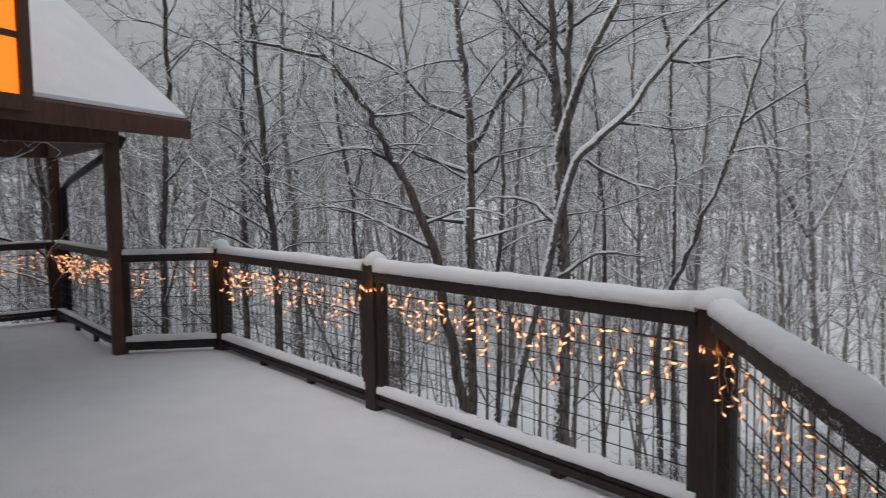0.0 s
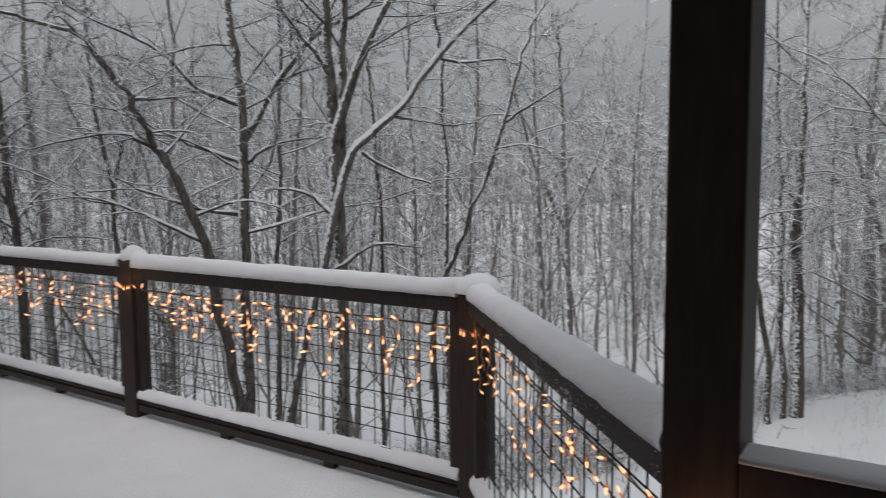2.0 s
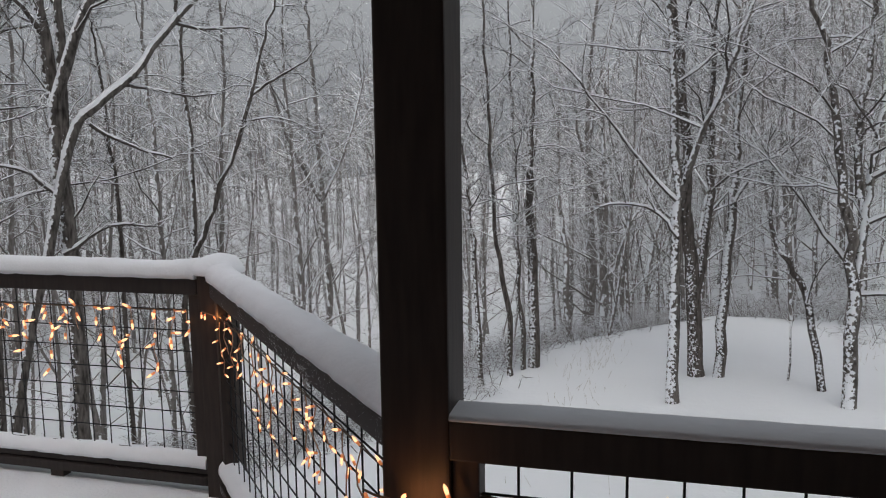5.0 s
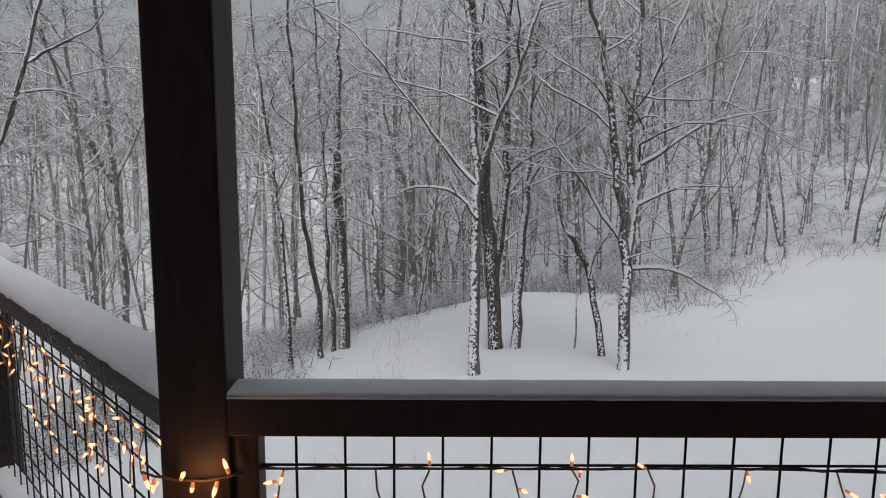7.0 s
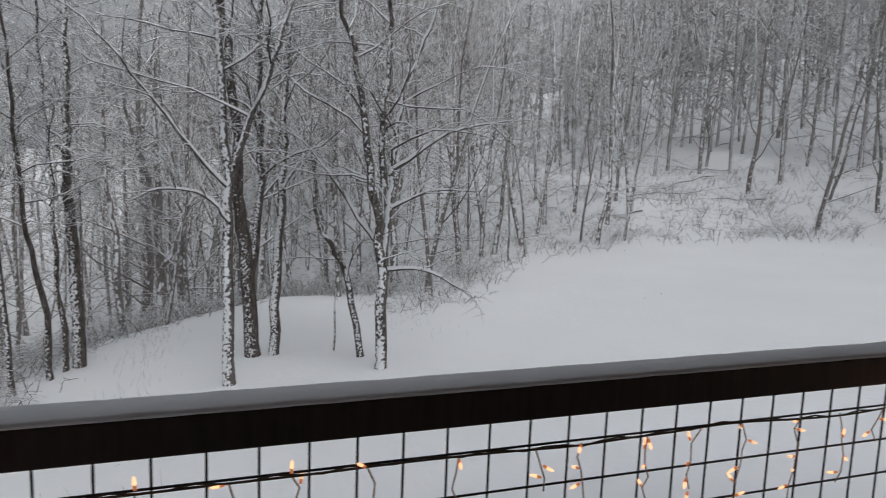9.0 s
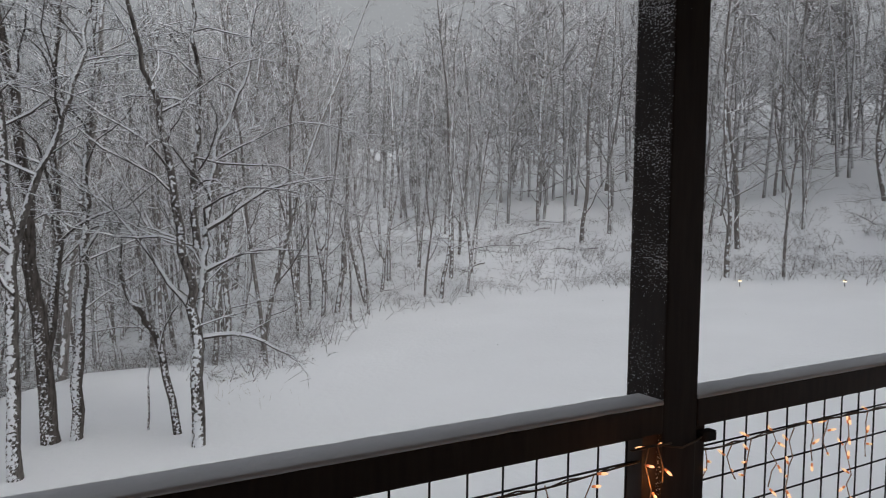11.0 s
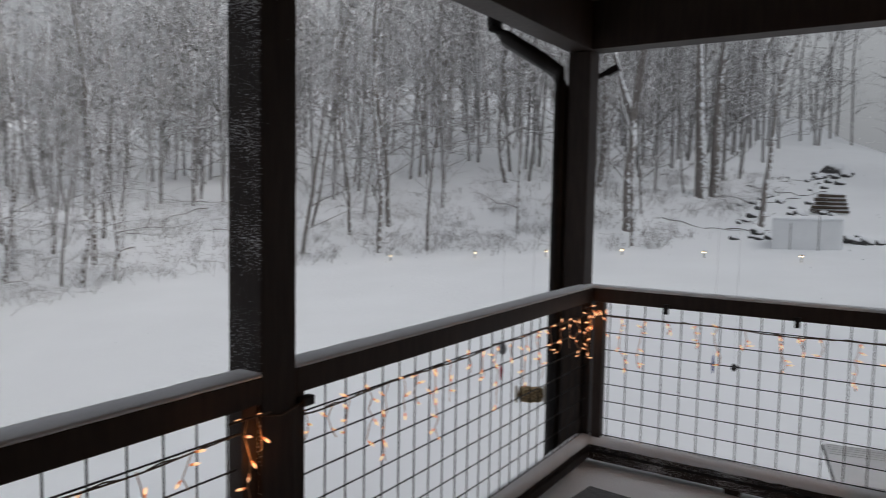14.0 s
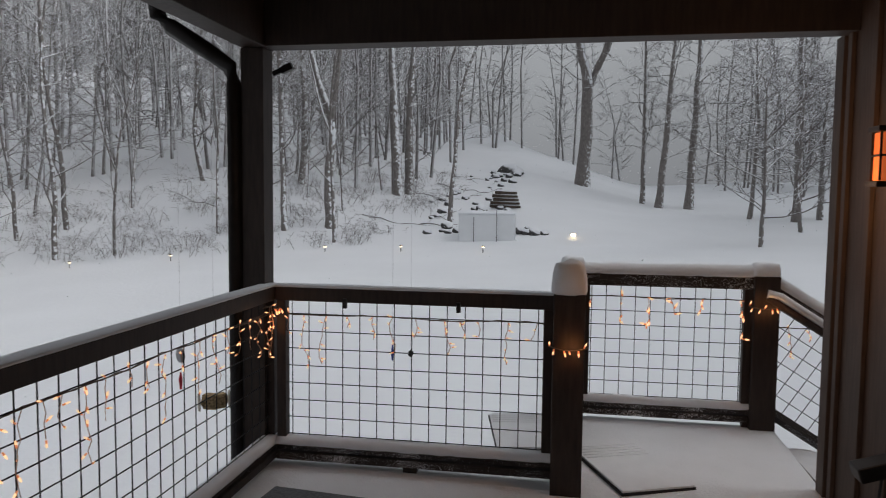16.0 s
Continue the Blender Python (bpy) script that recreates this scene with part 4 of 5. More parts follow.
grown_tree(14.36, 13.01, -43.8, 0.065, [[(0, -1.04), (0.07, 1.03), (0.14, 2.55), (0.19, 4.44), (0.23, 6.58)]], [], PALE_RAVINE, "ravine trees", 306, BARK_PALE, 0.2, 26, 2.2)
grown_tree(11.43, 10.94, -39.8, 0.075, [[(0.2, -1.2), (0, -0.03), (-0.17, 0.88), (-0.53, 1.86), (-0.71, 2.09), (-0.96, 2.64), (-1.21, 3.05), (-1.46, 3.35), (-1.86, 3.46), (-2.4, 3.6)]],
           [[(-0.71, 2.05), (-1.08, 2.23), (-1.68, 2.14), (-2.28, 1.96)], [(-0.96, 2.64), (-0.63, 2.65), (-0.33, 2.71)], [(-0.17, 0.88), (-0.8, 1.2), (-1.5, 1.45), (-2.2, 1.4)], [(-0.3, 1.2), (0.3, 1.4), (0.8, 1.3)]], "dark crooked tree bowed over, snow along every limb", "ravine trees", 307, BARK, 0.35, 18, 1.9, top=1.0)
grown_tree(11.13, 15.28, -26.4, 0.085, [[(0, -0.1), (-0.02, 0.71), (-0.12, 2.1), (-0.22, 3.57), (-0.31, 5.0), (-0.39, 6.88)]], [[(-0.07, 1.31), (-0.42, 1.81), (-1.42, 2.49)], [(-0.12, 2.1), (-0.58, 2.69), (-1.13, 2.98)], [(-0.1, 0.5), (-0.9, 1.0), (-1.8, 1.1)]], GREY_RAVINE, "ravine trees", 308, BARK, 0.2, 32, 2.8)
grown_tree(21.94, 10.63, -67.1, 0.09, [[(0, -1.75), (-0.16, 2.06), (-0.28, 4.55)], [(-0.11, 0.55), (0.59, 2.04), (0.98, 3.47)], [(-0.11, 0.55), (-0.87, 2.09), (-1.37, 3.9)]], [], "rounded twiggy tree, its bark and twigs paled for snowfall haze", "ravine trees", 309, BARK_MID, 0.25, 44, 2.6, TWIG_MID, True, 1.3, 9, 9, 1.1)
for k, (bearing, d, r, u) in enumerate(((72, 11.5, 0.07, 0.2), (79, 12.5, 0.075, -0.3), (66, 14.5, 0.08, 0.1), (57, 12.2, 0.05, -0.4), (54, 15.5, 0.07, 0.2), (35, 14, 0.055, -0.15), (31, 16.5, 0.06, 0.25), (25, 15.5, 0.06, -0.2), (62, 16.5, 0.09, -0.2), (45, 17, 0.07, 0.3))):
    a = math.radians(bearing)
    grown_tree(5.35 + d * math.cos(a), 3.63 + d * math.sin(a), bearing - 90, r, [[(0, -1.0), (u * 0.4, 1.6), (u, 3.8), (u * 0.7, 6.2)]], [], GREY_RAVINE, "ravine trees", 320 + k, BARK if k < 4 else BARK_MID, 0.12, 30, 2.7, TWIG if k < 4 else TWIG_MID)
# a long snow-laden trunk that has come down against its neighbours
lean_rnd = random.Random(5)
limb_p = bent(lean_rnd, [(-0.55, -0.9), (0.1, 1.72), (0.42, 2.2), (0.94, 2.72), (1.5, 3.44), (2.2, 4.08), (2.7, 4.7)], 0.0, 0.02, 4, 0.012)
leaner = empty("leaning_trunk", "pale leaning trunk with a thick line of snow along it", "tree", pose(12.32, 9.7, 0, 0, 0, -48.8))
n = len(limb_p)
part("trunk", tube_mesh("trunk", [([(-1.0, 0.0, ground_z(11.66, 10.45) - 0.3)] + limb_p, [0.085] + [0.06 - 0.045 * i / n for i in range(n)])], BARK_PALE, 8), leaner)
part("snow_line", tube_mesh("snow_line", [([(a - 0.012, b, c + 0.035 - 0.025 * i / n) for i, (a, b, c) in enumerate(limb_p[3:])], [0.044 - 0.03 * i / n for i in range(n - 3)])], RAIL_SNOW, 7), leaner)
boughs = [(bent(lean_rnd, k, 0.0, 0.1, 4, 0.016), [0.022 - 0.0012 * i for i in range(4 * (len(k) - 1) + 1)]) for k in ([(0.72, 2.45), (1.0, 2.42), (1.45, 2.35), (1.8, 2.4)], [(1.3, 3.2), (1.65, 3.15), (2.1, 3.2), (2.4, 3.1)], [(0.3, 2.0), (0.75, 1.75), (1.2, 1.6)])]
leaner_shape = dress(lean_rnd, [(limb_p, [0.04] * n)], boughs, 5, 0.9, 6, 5, 0.4)
part("crown", crown_mesh("crown", leaner_shape, TWIG), leaner)
tagged(part("branch_snow", branch_snow(leaner_shape), leaner), "snow along the side branches", kind="stuff")

# the far edge of the sloping lawn
HILL = "grey bare tree at the edge of the sloping lawn"
for k, (x, y, turn, r, stems, limbs) in enumerate((
        (13.72, -22.98, -161.3, 0.19, [[(0, 0.06), (-0.02, 2.57), (0.07, 4.34), (-0.57, 6.47), (-0.76, 8.28)], [(0.07, 4.34), (0.35, 6.5), (0.48, 8.74)]], 20),
        (15.22, -22.42, -157.9, 0.13, [[(0, 0.37), (-0.09, 2.54), (-0.17, 6.21)]], 18),
        (12.63, -29.53, -166.7, 0.27, [[(0, 1.04), (-0.23, 5.4), (-0.38, 8.92)]], 20),
        (12.31, -30.11, -167.5, 0.22, [[(0, 1.03), (0.05, 5.47), (0.28, 9.06)]], 20),
        (9.53, -25.05, -170.8, 0.1, [[(0, 0.47), (0.15, 2.89), (0.48, 5.93), (1.11, 7.86)]], 24),
        (4.2, -38.4, -181.2, 0.38, [[(0, 2.76), (0.19, 7.6), (-0.23, 9.76), (-0.69, 12.54)], [(0.19, 7.6), (1.2, 10.03), (1.6, 11.84)]], 34),
        (1.21, -35.21, -185.8, 0.13, [[(0, 1.54), (-0.03, 5.39), (-0.03, 9.89)]], 26),
        (0.55, -34.13, -187.0, 0.19, [[(0, 1.27), (0.28, 5.0), (0.55, 9.06)]], 24),
        (-0.99, -34.92, -189.2, 0.22, [[(0, 1.42), (0.22, 5.9), (0.36, 10.28)]], 24),
        (-0.85, -20.67, -194.3, 0.075, [[(0, 0.03), (0.04, 1.85), (0.01, 4.24)]], 22),
        (-4.07, -28.08, -196.6, 0.17, [[(0, 1.05), (-0.07, 5.08), (-0.09, 8.16)]], 26),
        (-5.16, -28.78, -198.0, 0.13, [[(0, 0.59), (0.01, 3.0), (0.05, 5.15)]], 26),
        (-2.6, -29.5, -193.0, 0.1, [[(0, 0.9), (0.2, 4.0), (0.1, 7.0)]], 26),
        (-3.2, -24.5, -196.0, 0.08, [[(0, 0.4), (-0.2, 2.4), (-0.1, 5.0)]], 24),
        (16.6, -27.5, -163.0, 0.16, [[(0, 0.9), (0.2, 4.0), (0.1, 8.0)]], 20),
        (20.5, -26.3, -149.0, 0.14, [[(0, 1.4), (-0.3, 4.0), (-0.2, 7.0)]], 20))):
    # hill trees take the MID colours, lightened to stand for haze
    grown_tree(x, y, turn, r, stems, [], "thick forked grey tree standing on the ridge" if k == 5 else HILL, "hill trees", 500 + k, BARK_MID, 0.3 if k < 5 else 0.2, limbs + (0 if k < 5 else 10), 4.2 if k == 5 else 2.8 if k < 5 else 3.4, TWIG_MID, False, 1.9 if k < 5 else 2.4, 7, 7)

# woods: a few kinds of tree, set out again and again at their own turn and height
kinds = []
for i in range(8):
    near = i < 4
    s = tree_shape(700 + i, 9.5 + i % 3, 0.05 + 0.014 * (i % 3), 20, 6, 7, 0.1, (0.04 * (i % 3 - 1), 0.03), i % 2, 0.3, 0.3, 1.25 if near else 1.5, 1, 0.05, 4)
    kinds.append(tree(0, 0, s, BARK_MID if near else BARK_WOODS, "slim bare woodland tree, snow-dusted and paled for distance haze", "woodland trees", z=0, twig=TWIG_MID if near else TWIG_FAR))
rnd = random.Random(11)
places, tries = [], 0
CAMP = Vector((5.3, 3.1))


def in_sight(x, y):
    """Within the fan of ground that can be seen from the porch."""
    a = math.degrees(math.atan2(y - CAMP.y, x - CAMP.x))
    return -122 < a < 92


def notch(x, y):
    """The low place in the skyline of the woods."""
    a = math.degrees(math.atan2(y - CAMP.y, x - CAMP.x))
    return math.exp(-(((a + 26) / 6) ** 2))


while len(places) < 240 and tries < 60000:
    tries += 1
    x, y = rnd.uniform(-14, 46), rnd.uniform(-58, 44)
    d = (Vector((x, y)) - CAMP).length
    if d < 14.5 or d > 50 or not in_sight(x, y) or off_lawn(x, y) < 0.4 or rnd.random() < (d - 12) / 42:
        continue
    if y > CAMP.y - 0.25 * (x - CAMP.x) and rnd.random() < (0.76 if y < CAMP.y + 0.75 * (x - CAMP.x) and d < 40 else 0.3):
        continue
    if 6 < x < 24 and y < -19 and rnd.random() < 0.5:
        continue
    if x < 9 and y < -20 and off_lawn(x, y) < 3:
        continue
    if any((x - a) ** 2 + (y - b) ** 2 < 1.7 for a, b in places):
        continue
    places.append((x, y))
while len(places) < 325:
    a, d = math.radians(rnd.uniform(-34, 6)), rnd.uniform(15, 36)
    x, y = CAMP.x + d * math.cos(a), CAMP.y + d * math.sin(a)
    if off_lawn(x, y) > 0.3 and all((x - p) ** 2 + (y - q) ** 2 > 0.8 for p, q in places):
        places.append((x, y))
set_out = [0, 0]
for x, y in places:
    # trees past 30 m get the bark and twigs paled most for haze
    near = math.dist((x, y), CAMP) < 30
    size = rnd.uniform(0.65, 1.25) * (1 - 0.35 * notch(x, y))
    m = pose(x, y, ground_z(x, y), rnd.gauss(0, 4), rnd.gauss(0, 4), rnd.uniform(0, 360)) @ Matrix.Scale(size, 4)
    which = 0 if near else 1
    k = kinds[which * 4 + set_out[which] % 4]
    if set_out[which] >= 4:
        k = copy_thing(k, Matrix.Identity(4))
    k.matrix_basis = m
    set_out[which] += 1

# the woods farther off, and the undergrowth, as stuff
far_v, far_f = [], []
rnd = random.Random(12)
count = 0
while count < 900:
    a, d = math.radians(rnd.uniform(-118, 92)), rnd.uniform(32, 64)
    x, y = CAMP.x + d * math.cos(a), CAMP.y + d * math.sin(a)
    if off_lawn(x, y) < 1.5 or (x < 9 and y < -20 and d < 47) or (-0.1 < a < 0.25 and rnd.random() < 0.4):
        continue
    count += 1
    z, h = ground_z(x, y), rnd.uniform(7, 13) * (1 - 0.35 * notch(x, y))
    stem = [([(x, y, z - 0.3), (x + rnd.gauss(0, 0.3), y + rnd.gauss(0, 0.3), z + h * 0.5), (x + rnd.gauss(0, 0.6), y + rnd.gauss(0, 0.6), z + h)], [0.085, 0.06, 0.02])]
    lines = []
    for k in range(28):
        f = rnd.uniform(0.12, 0.98)
        b, l = rnd.uniform(0, 6.28), h * 0.2 * (1.2 - 0.8 * f) * rnd.uniform(0.6, 1.3)
        p = Vector(stem[0][0][0]).lerp(Vector(stem[0][0][2]), f)
        q = p + Vector((math.cos(b) * l, math.sin(b) * l, l * rnd.uniform(0.0, 0.9)))
        lines.append(([p, p.lerp(q, 0.5) + Vector((0, 0, 0.1)), q], [0.028, 0.02, 0.008]))
        for j in range(4):
            t = p.lerp(q, rnd.uniform(0.2, 0.95))
            lines.append(([t, t + Vector((rnd.gauss(0, 0.45), rnd.gauss(0, 0.45), rnd.uniform(-0.05, 0.6)))], [0.014, 0.006]))
    for v, f in (tubes(stem, 4, False), spikes(lines)):
        k = len(far_v)
        far_v += v
        far_f += [tuple(i + k for i in face) for face in f]
tagged(new("far_woods", mesh_from("far_woods", far_v, far_f, TWIG_FAR, True)), "distant bare woods on the hillsides, snow-dusted and paled for haze", "woods", kind="stuff")

brush = []
rnd = random.Random(13)
count = 0
while count < 1150:
    a, d = math.radians(rnd.uniform(-110, 75)), rnd.uniform(9, 40)
    x, y = CAMP.x + d * math.cos(a), CAMP.y + d * math.sin(a)
    o = off_lawn(x, y)
    if o < 0.05 or o > 9 or (x < 9 and y < -20) or rnd.random() < o / 14:
        continue
    count += 1
    z, h = ground_z(x, y), rnd.uniform(0.2, 0.75) * (1.6 if rnd.random() < 0.12 else 1)
    for k in range(8):
        b = rnd.uniform(0, 6.28)
        s = rnd.uniform(0.3, 1.0) * h
        p = Vector((x + rnd.gauss(0, 0.3), y + rnd.gauss(0, 0.3), z - 0.05))
        q = p + Vector((math.cos(b) * s, math.sin(b) * s, h * rnd.uniform(0.35, 1)))
        brush.append(([p, p.lerp(q, 0.5) + Vector((0, 0, 0.2 * h)), q], [0.008, 0.006, 0.003]))
        for j in range(5):
            t = p.lerp(q, rnd.uniform(0.3, 0.95)) + Vector((0, 0, 0.12 * h))
            brush.append(([t, t + Vector((rnd.gauss(0, 0.15), rnd.gauss(0, 0.15), rnd.uniform(-0.05, 0.12)))], [0.007, 0.003]))
tagged(new("undergrowth", mesh_from("undergrowth", *spikes(brush), TWIG_MID, True)), "snow-laden brush and brambles along the wood's edge", "undergrowth", kind="stuff")

grass = []
for k in range(240):
    gx0, gy0 = rnd.choice(((14.5, 4.2), (17.8, 4.1), (18.6, 3.9), (18.5, -0.6)))
    x, y = gx0 + rnd.gauss(0, 0.9), gy0 + rnd.gauss(0, 0.25)
    z = ground_z(x, y)
    h = rnd.uniform(0.04, 0.17)
    grass.append(([(x, y, z - 0.03), (x + rnd.gauss(0, 0.06), y + rnd.gauss(0, 0.06), z + h)], [0.0018, 0.0009]))
tagged(new("dry_grass", tube_mesh("dry_grass", grass, STRAW, 3, caps=False)), "thin dry grass stalks standing out of the snow", "grass", kind="stuff")

# ---- on the lawn and in the wood ----
for i, (x0, y0, n, sx, sy) in enumerate(((9.5, -24.2, 7, 0.4, 0.4), (6.25, -23.5, 7, 0.32, 0.22), (9.6, -30, 22, 1.0, 3.0), (8.6, -36, 14, 0.8, 1.8), (8.3, -27.4, 7, 0.35, 0.4))):
    for k in range(n):
        x, y = x0 + rnd.gauss(0, sx), y0 + rnd.gauss(0, sy)
        r = rnd.uniform(0.07, 0.19) if i == 2 else rnd.uniform(0.1, 0.27)
        b = new("boulder", blob_mesh("boulder", r * 1.15, r, r * 0.9, i * 20 + k, STONE, 0.35, 2, False))
        b.matrix_basis = pose(x, y, ground_z(x, y) + r * 0.25, 0, 0, rnd.uniform(0, 360))
        tagged(b, "dark rounded boulder half buried in snow", "boulder", "boulders")
pile = empty("log_pile", "stack of dark timbers with snow between the layers", "log pile", pose(7.62, -28.3, ground_z(7.62, -28.3)) @ Matrix.Scale(0.62, 4))
for k in range(5):
    part("timber", tube_mesh("timber", [([(-1.05 + 0.06 * k, 0.1 * k, 0.13 + 0.24 * k), (1.0 - 0.08 * k + 0.12 * (k % 2), 0.1 * k, 0.13 + 0.24 * k)], [0.11, 0.11])], LOG, 8), pile)
    part("timber_snow", snow_bar_mesh("timber_snow", 1.95 - 0.14 * k, 0.16, 0.05, k + 90), pile, at=pose(-1.0 + 0.06 * k, 0.1 * k - 0.02, 0.22 + 0.24 * k))
crate = empty("covered_box", "low box shrouded white in snow beside the boulders", "box", pose(7.8, -22.9, ground_z(7.8, -22.9), 0, 0, 3))
part("body", box_mesh("body", -1.0, 1.0, -0.5, 0.5, -0.2, 0.85, snow_material("white_cover", (0.8, 0.82, 0.84), 30, 3, 0.02, 0.4), 0.06), crate)
part("top_snow", snow_bar_mesh("top_snow", 2.0, 1.0, 0.14, 95, SNOW), crate, at=pose(-1.0, 0, 0.84))
part("pole", tube_mesh("pole", [([(-0.35, 0.62, -0.2), (-0.35, 0.62, 1.0)], [0.011, 0.011])], METAL_DARK, 6), crate)
part("pole", tube_mesh("pole", [([(0.45, 0.62, -0.3), (0.45, 0.62, 0.75)], [0.01, 0.01])], METAL_DARK, 6), crate)
shed = empty("boulder_heap", "rounded boulder heap almost buried in snow", "boulder heap", pose(8.2, -38, ground_z(8.2, -38)))
part("mound", blob_mesh("mound", 0.7, 0.6, 0.62, 4, STONE, 0.3, 3), shed)

for i, (x, y) in enumerate(((20.0, -17.0), (17.4, -18.3), (15.2, -19.2), (12.9, -20.1), (10.3, -20.0), (7.6, -19.8))):
    p = empty("path_light", "small lit stake light at the edge of the snowy lawn", "garden light", pose(x, y, ground_z(x, y) - 0.04), "path lights")
    part("stake", tube_mesh("stake", [([(0, 0, -0.1), (0, 0, 0.2)], [0.012, 0.012])], METAL_DARK, 6), p)
    part("lens", tube_mesh("lens", [([(0, 0, 0.2), (0, 0, 0.225)], [0.045, 0.04])], PATHGLOW, 8), p)
    part("cap", blob_mesh("cap", 0.055, 0.055, 0.035, i, METAL_DARK, 0.02, 2), p, at=pose(0, 0, 0.228))
p = empty("garden_lantern", "bright warm lantern standing low in the snow", "garden light", pose(4.78, -22.8, ground_z(4.78, -22.8) - 0.06) @ Matrix.Scale(0.85, 4))
part("stake", tube_mesh("stake", [([(0, 0, -0.1), (0, 0, 0.1)], [0.02, 0.02])], METAL_DARK, 6), p)
part("globe", blob_mesh("globe", 0.11, 0.11, 0.085, 2, PATHGLOW, 0.03, 2, False), p, at=pose(0, 0, 0.2))
gl = part("snow_cap", blob_mesh("snow_cap", 0.11, 0.11, 0.07, 5, RAIL_SNOW, 0.05, 2), p, at=pose(0, 0, 0.262))

for i in range(25):
    a = rnd.uniform(-60, -15)
    d = rnd.uniform(25, 38)
    x, y = CAMP.x + d * math.cos(math.radians(a)), CAMP.y + d * math.sin(math.radians(a))
    if i > 8:
        x, y = 10.2 + rnd.gauss(0, 1.0), -29 + rnd.gauss(0, 3.5)
    elif off_lawn(x, y) < 1:
        continue
    w = rnd.uniform(0, 3.14)
    l = rnd.uniform(0.8, 1.7)
    pts = [(x + math.cos(w) * s, y + math.sin(w) * s, ground_z(x + math.cos(w) * s, y + math.sin(w) * s) + 0.04 + 0.05 * math.sin(5 * s + i)) for s in np.linspace(-l, l, 9)]
    f = empty("fallen_log", "fallen trunk under snow on the wooded slope", "log", None, "fallen logs")
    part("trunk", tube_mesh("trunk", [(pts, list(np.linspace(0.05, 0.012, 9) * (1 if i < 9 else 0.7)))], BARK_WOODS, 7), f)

# ---- hung from the eaves ----
feeder = empty("hanging_feeder", "straw bundle feeder with pale end discs hung on cords", "feeder", pose(7.13, -1.37, 0.33, 0, 0, 35) @ Matrix.Scale(0.85, 4))
part("bundle", blob_mesh("bundle", 0.085, 0.055, 0.055, 6, BALE, 0.22, 3, False, 0.4), feeder)
for s in (-1, 1):
    part("end_disc", tube_mesh("end_disc", [([(s * 0.1, 0, 0), (s * 0.11, 0, 0)], [0.066, 0.062])], plain("birch_disc", (0.45, 0.42, 0.36), 0.8), 12), feeder)
    part("cord", tube_mesh("cord", [([(s * 0.11, 0, 0.07), (0, 0, 0.35), (0.0, 0, 2.3)], [0.0007] * 3)], WIRE_PALE, 4), feeder)


def hanging(name, label, x, y, z, top, pieces):
    ob = empty(name, label, "ornament", pose(x, y, z), "hanging ornaments")
    part("thread", tube_mesh("thread", [([(0, 0, -0.02), (0, 0, top - z)], [0.0005] * 2)], WIRE_PALE, 4), ob)
    for pname, me, at in pieces:
        part(pname, me, ob, at=at)


hanging("sun_catcher", "pale disc ornament with a red tassel on a thread", 7.25, -1.2, 0.48, 2.63, [
    ("disc", tube_mesh("disc", [([(-0.006, 0, 0), (0.006, 0, 0)], [0.042, 0.042])], plain("pale_disc", (0.35, 0.36, 0.38), 0.5), 14), pose(0, 0, 0.16, 0, 0, 60)),
    ("tassel", tube_mesh("tassel", [([(0, 0, 0.06), (0, 0, 0.02), (0, 0, -0.04)], [0.004, 0.012, 0.006])], plain("red_tassel", (0.5, 0.03, 0.05), 0.8), 7), None)])
hanging("hanging_ornament", "slim blue drop ornament on a thread", 6.14, -1.84, 0.57, 2.68, [
    ("drop", tube_mesh("drop", [([(0, 0, 0.06), (0, 0, 0.0), (0, 0, -0.05)], [0.003, 0.01, 0.004])], plain("blue_glass", (0.03, 0.06, 0.3), 0.3), 7), None)])
hanging("hanging_ornament", "small dark metal figure ornament on a thread", 6.02, -1.84, 0.57, 2.68, [
    ("figure", blob_mesh("figure", 0.016, 0.008, 0.022, 8, METAL_DARK, 0.6, 3, False), None)])
for x in (6.28, 5.63):
    tagged(new("rail_clip", box_mesh("rail_clip", x - 0.012, x + 0.012, -1.283, -1.262, 0.94, 0.995, METAL_DARK, 0.003)), "small dark clip under the top rail", "clip", "rail clips")

# ---- falling snow ----
rng = np.random.default_rng(3)
N = 60000
ang = np.radians(rng.uniform(-122, 95, N))
dist = 9 + 66 * rng.random(N) ** 0.6
fx, fy = CAMP.x + dist * np.cos(ang), CAMP.y + dist * np.sin(ang)
fz = rng.uniform(-3.0, 1.0, N) * 0 + (-4 + rng.random(N) * (8 + dist * 0.55))
size = 0.010 + 0.0009 * dist
c = np.stack([fx, fy, fz], 1)
tri = rng.normal(size=(N, 3, 3))
tri /= np.linalg.norm(tri, axis=2, keepdims=True)
verts = (c[:, None] + tri * size[:, None, None]).reshape(-1, 3)
me = bpy.data.meshes.new("falling_snow")
me.vertices.add(3 * N)
me.vertices.foreach_set("co", verts.ravel())
me.loops.add(3 * N)
me.loops.foreach_set("vertex_index", np.arange(3 * N))
me.polygons.add(N)
me.polygons.foreach_set("loop_start", np.arange(0, 3 * N, 3))
me.polygons.foreach_set("loop_total", np.full(N, 3))
me.update()
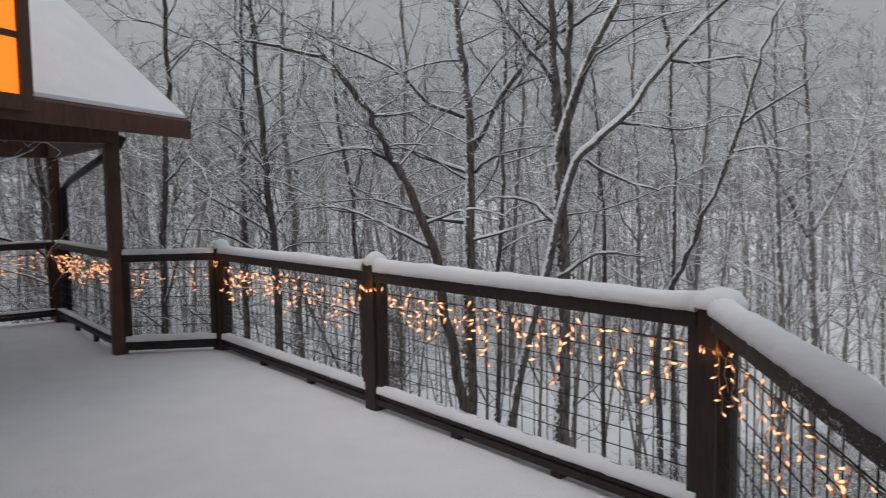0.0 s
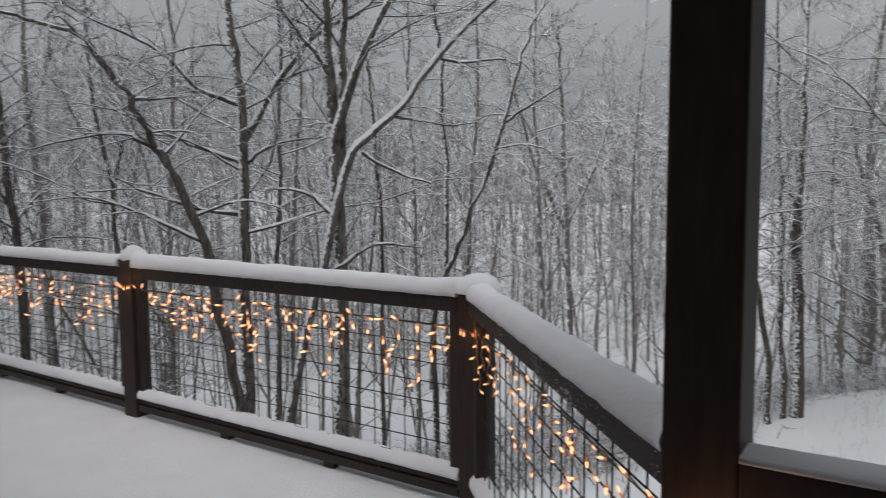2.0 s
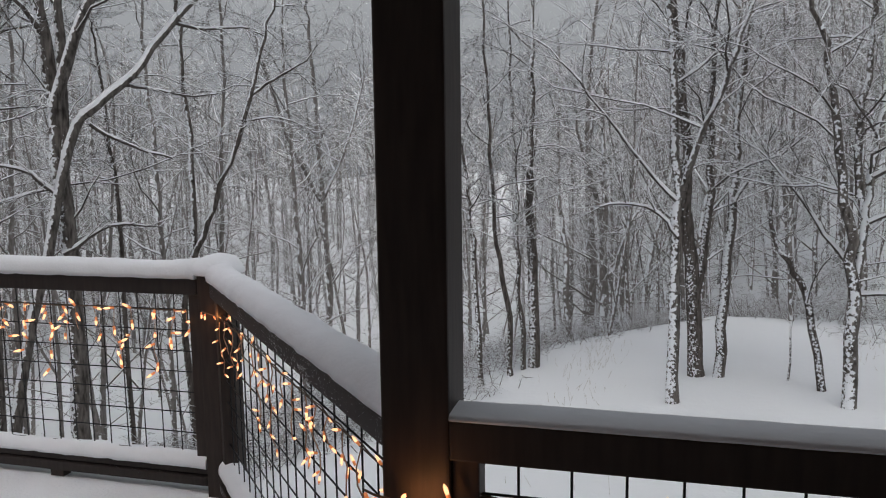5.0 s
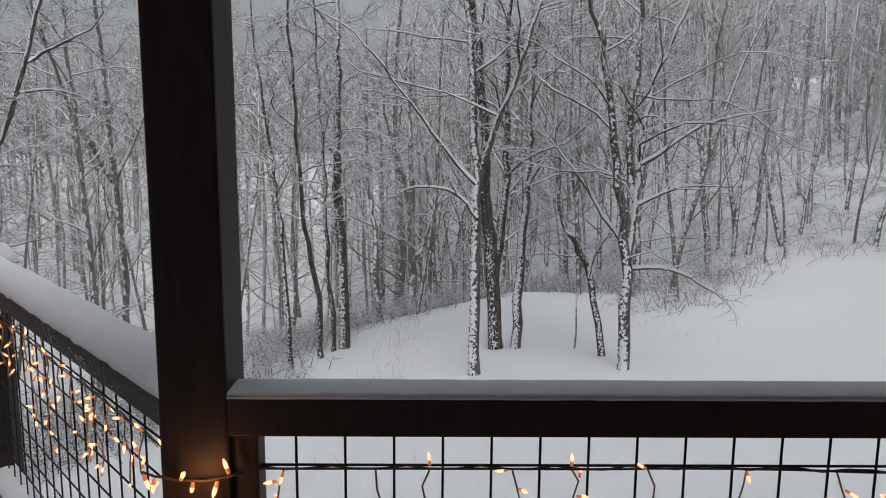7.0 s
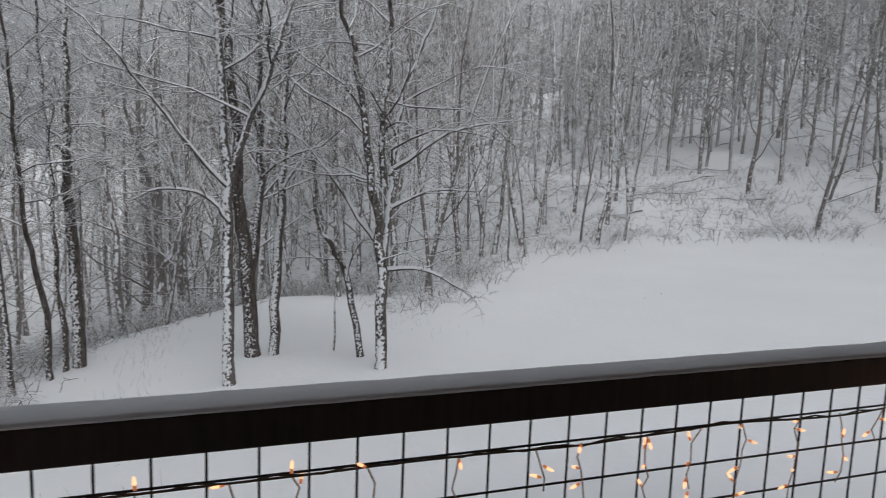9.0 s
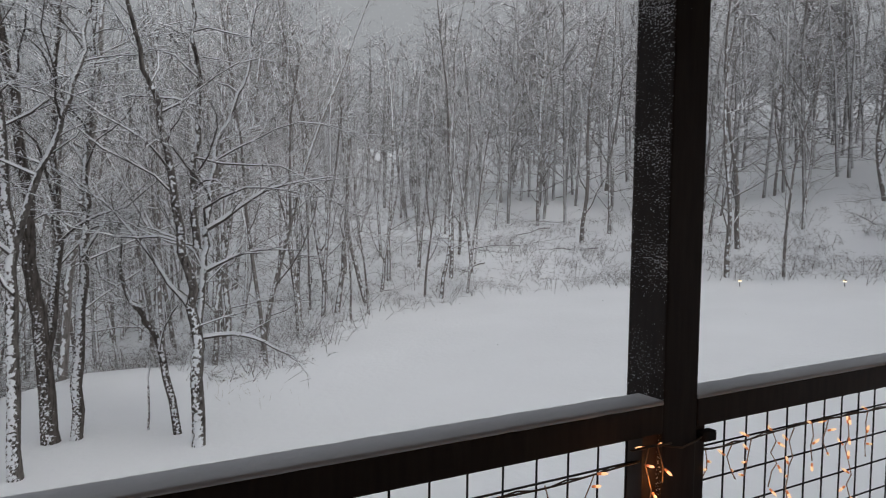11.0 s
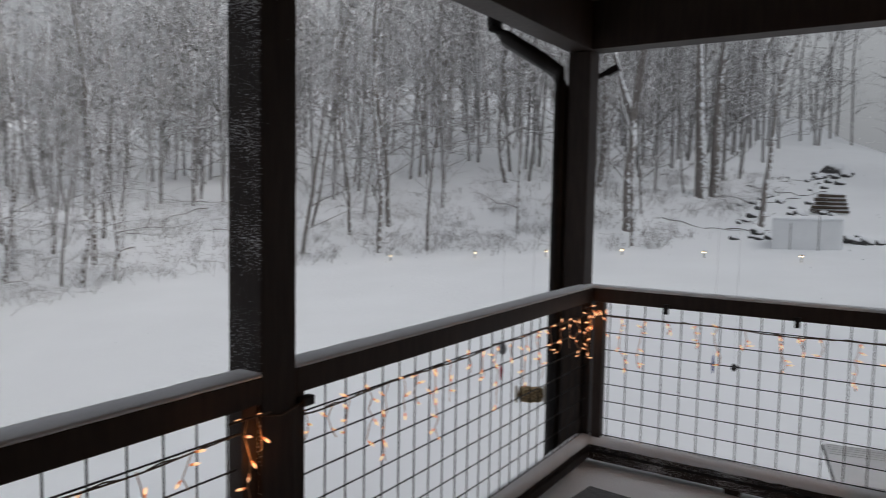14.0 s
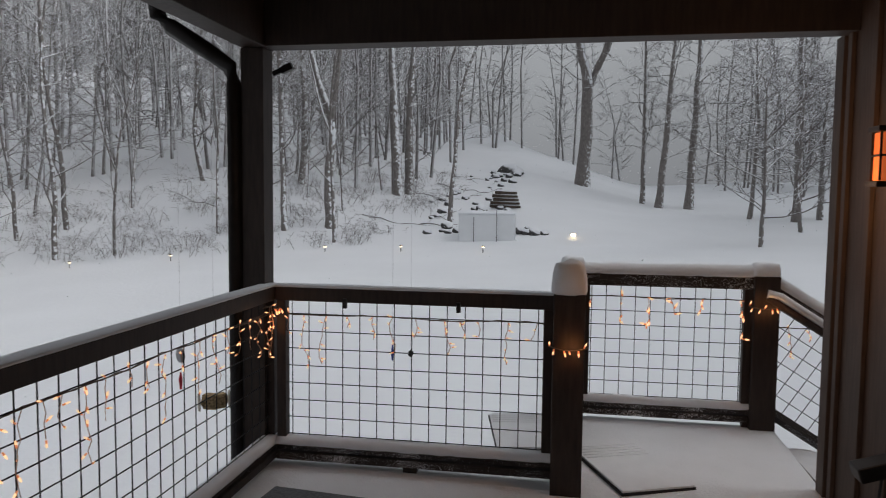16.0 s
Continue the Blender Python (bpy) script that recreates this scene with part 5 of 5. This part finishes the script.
FLAKE, fn, fl, fb = material("snow_flake", 0.95, 0, 0.0)
fb.inputs["Base Color"].default_value = (0.86, 0.88, 0.9, 1)
me.materials.append(FLAKE)
tagged(new("falling_snow", me), "thick falling snow that greys the distance", "snowfall", kind="stuff")

# ---- the grey distance: a glowing ring standing in for cloud and snowfall haze ----
ring_v, ring_f = [], []
K = 72
for k in range(K):
    a = 2 * math.pi * k / K
    for r, z in ((66, -40), (66, 0), (66, 12), (66, 30), (66, 70)):
        ring_v.append((CAMP.x + r * math.cos(a), CAMP.y + r * math.sin(a), z))
for k in range(K):
    for j in range(4):
        p, q = k * 5 + j, ((k + 1) % K) * 5 + j
        ring_f.append((p, p + 1, q + 1, q))
mist = bpy.data.materials.new("mist")
mist.use_nodes = True
mn, ml = mist.node_tree.nodes, mist.node_tree.links
mn.remove(mn["Principled BSDF"])
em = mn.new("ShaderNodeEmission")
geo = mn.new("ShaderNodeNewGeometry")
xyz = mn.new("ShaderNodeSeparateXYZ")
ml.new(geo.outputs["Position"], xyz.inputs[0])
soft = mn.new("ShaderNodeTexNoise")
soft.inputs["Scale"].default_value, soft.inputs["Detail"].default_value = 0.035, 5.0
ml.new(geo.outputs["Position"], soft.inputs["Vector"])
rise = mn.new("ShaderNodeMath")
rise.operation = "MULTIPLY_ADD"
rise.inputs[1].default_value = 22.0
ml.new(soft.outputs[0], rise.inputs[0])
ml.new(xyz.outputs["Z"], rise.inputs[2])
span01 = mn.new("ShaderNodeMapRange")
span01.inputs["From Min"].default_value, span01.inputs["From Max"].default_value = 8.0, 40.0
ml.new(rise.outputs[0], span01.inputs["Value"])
# haze graded into the emission: darker low down, paler towards the top
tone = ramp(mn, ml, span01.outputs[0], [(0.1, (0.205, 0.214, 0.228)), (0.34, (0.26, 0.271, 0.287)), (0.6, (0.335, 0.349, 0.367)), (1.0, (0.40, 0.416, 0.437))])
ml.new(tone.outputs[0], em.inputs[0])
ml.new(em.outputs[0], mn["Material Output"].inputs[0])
tagged(new("backdrop", mesh_from("backdrop", ring_v, ring_f, mist, True)), "plain glowing grey ring with haze and cloud tone put into its colour", "backdrop", kind="structure")
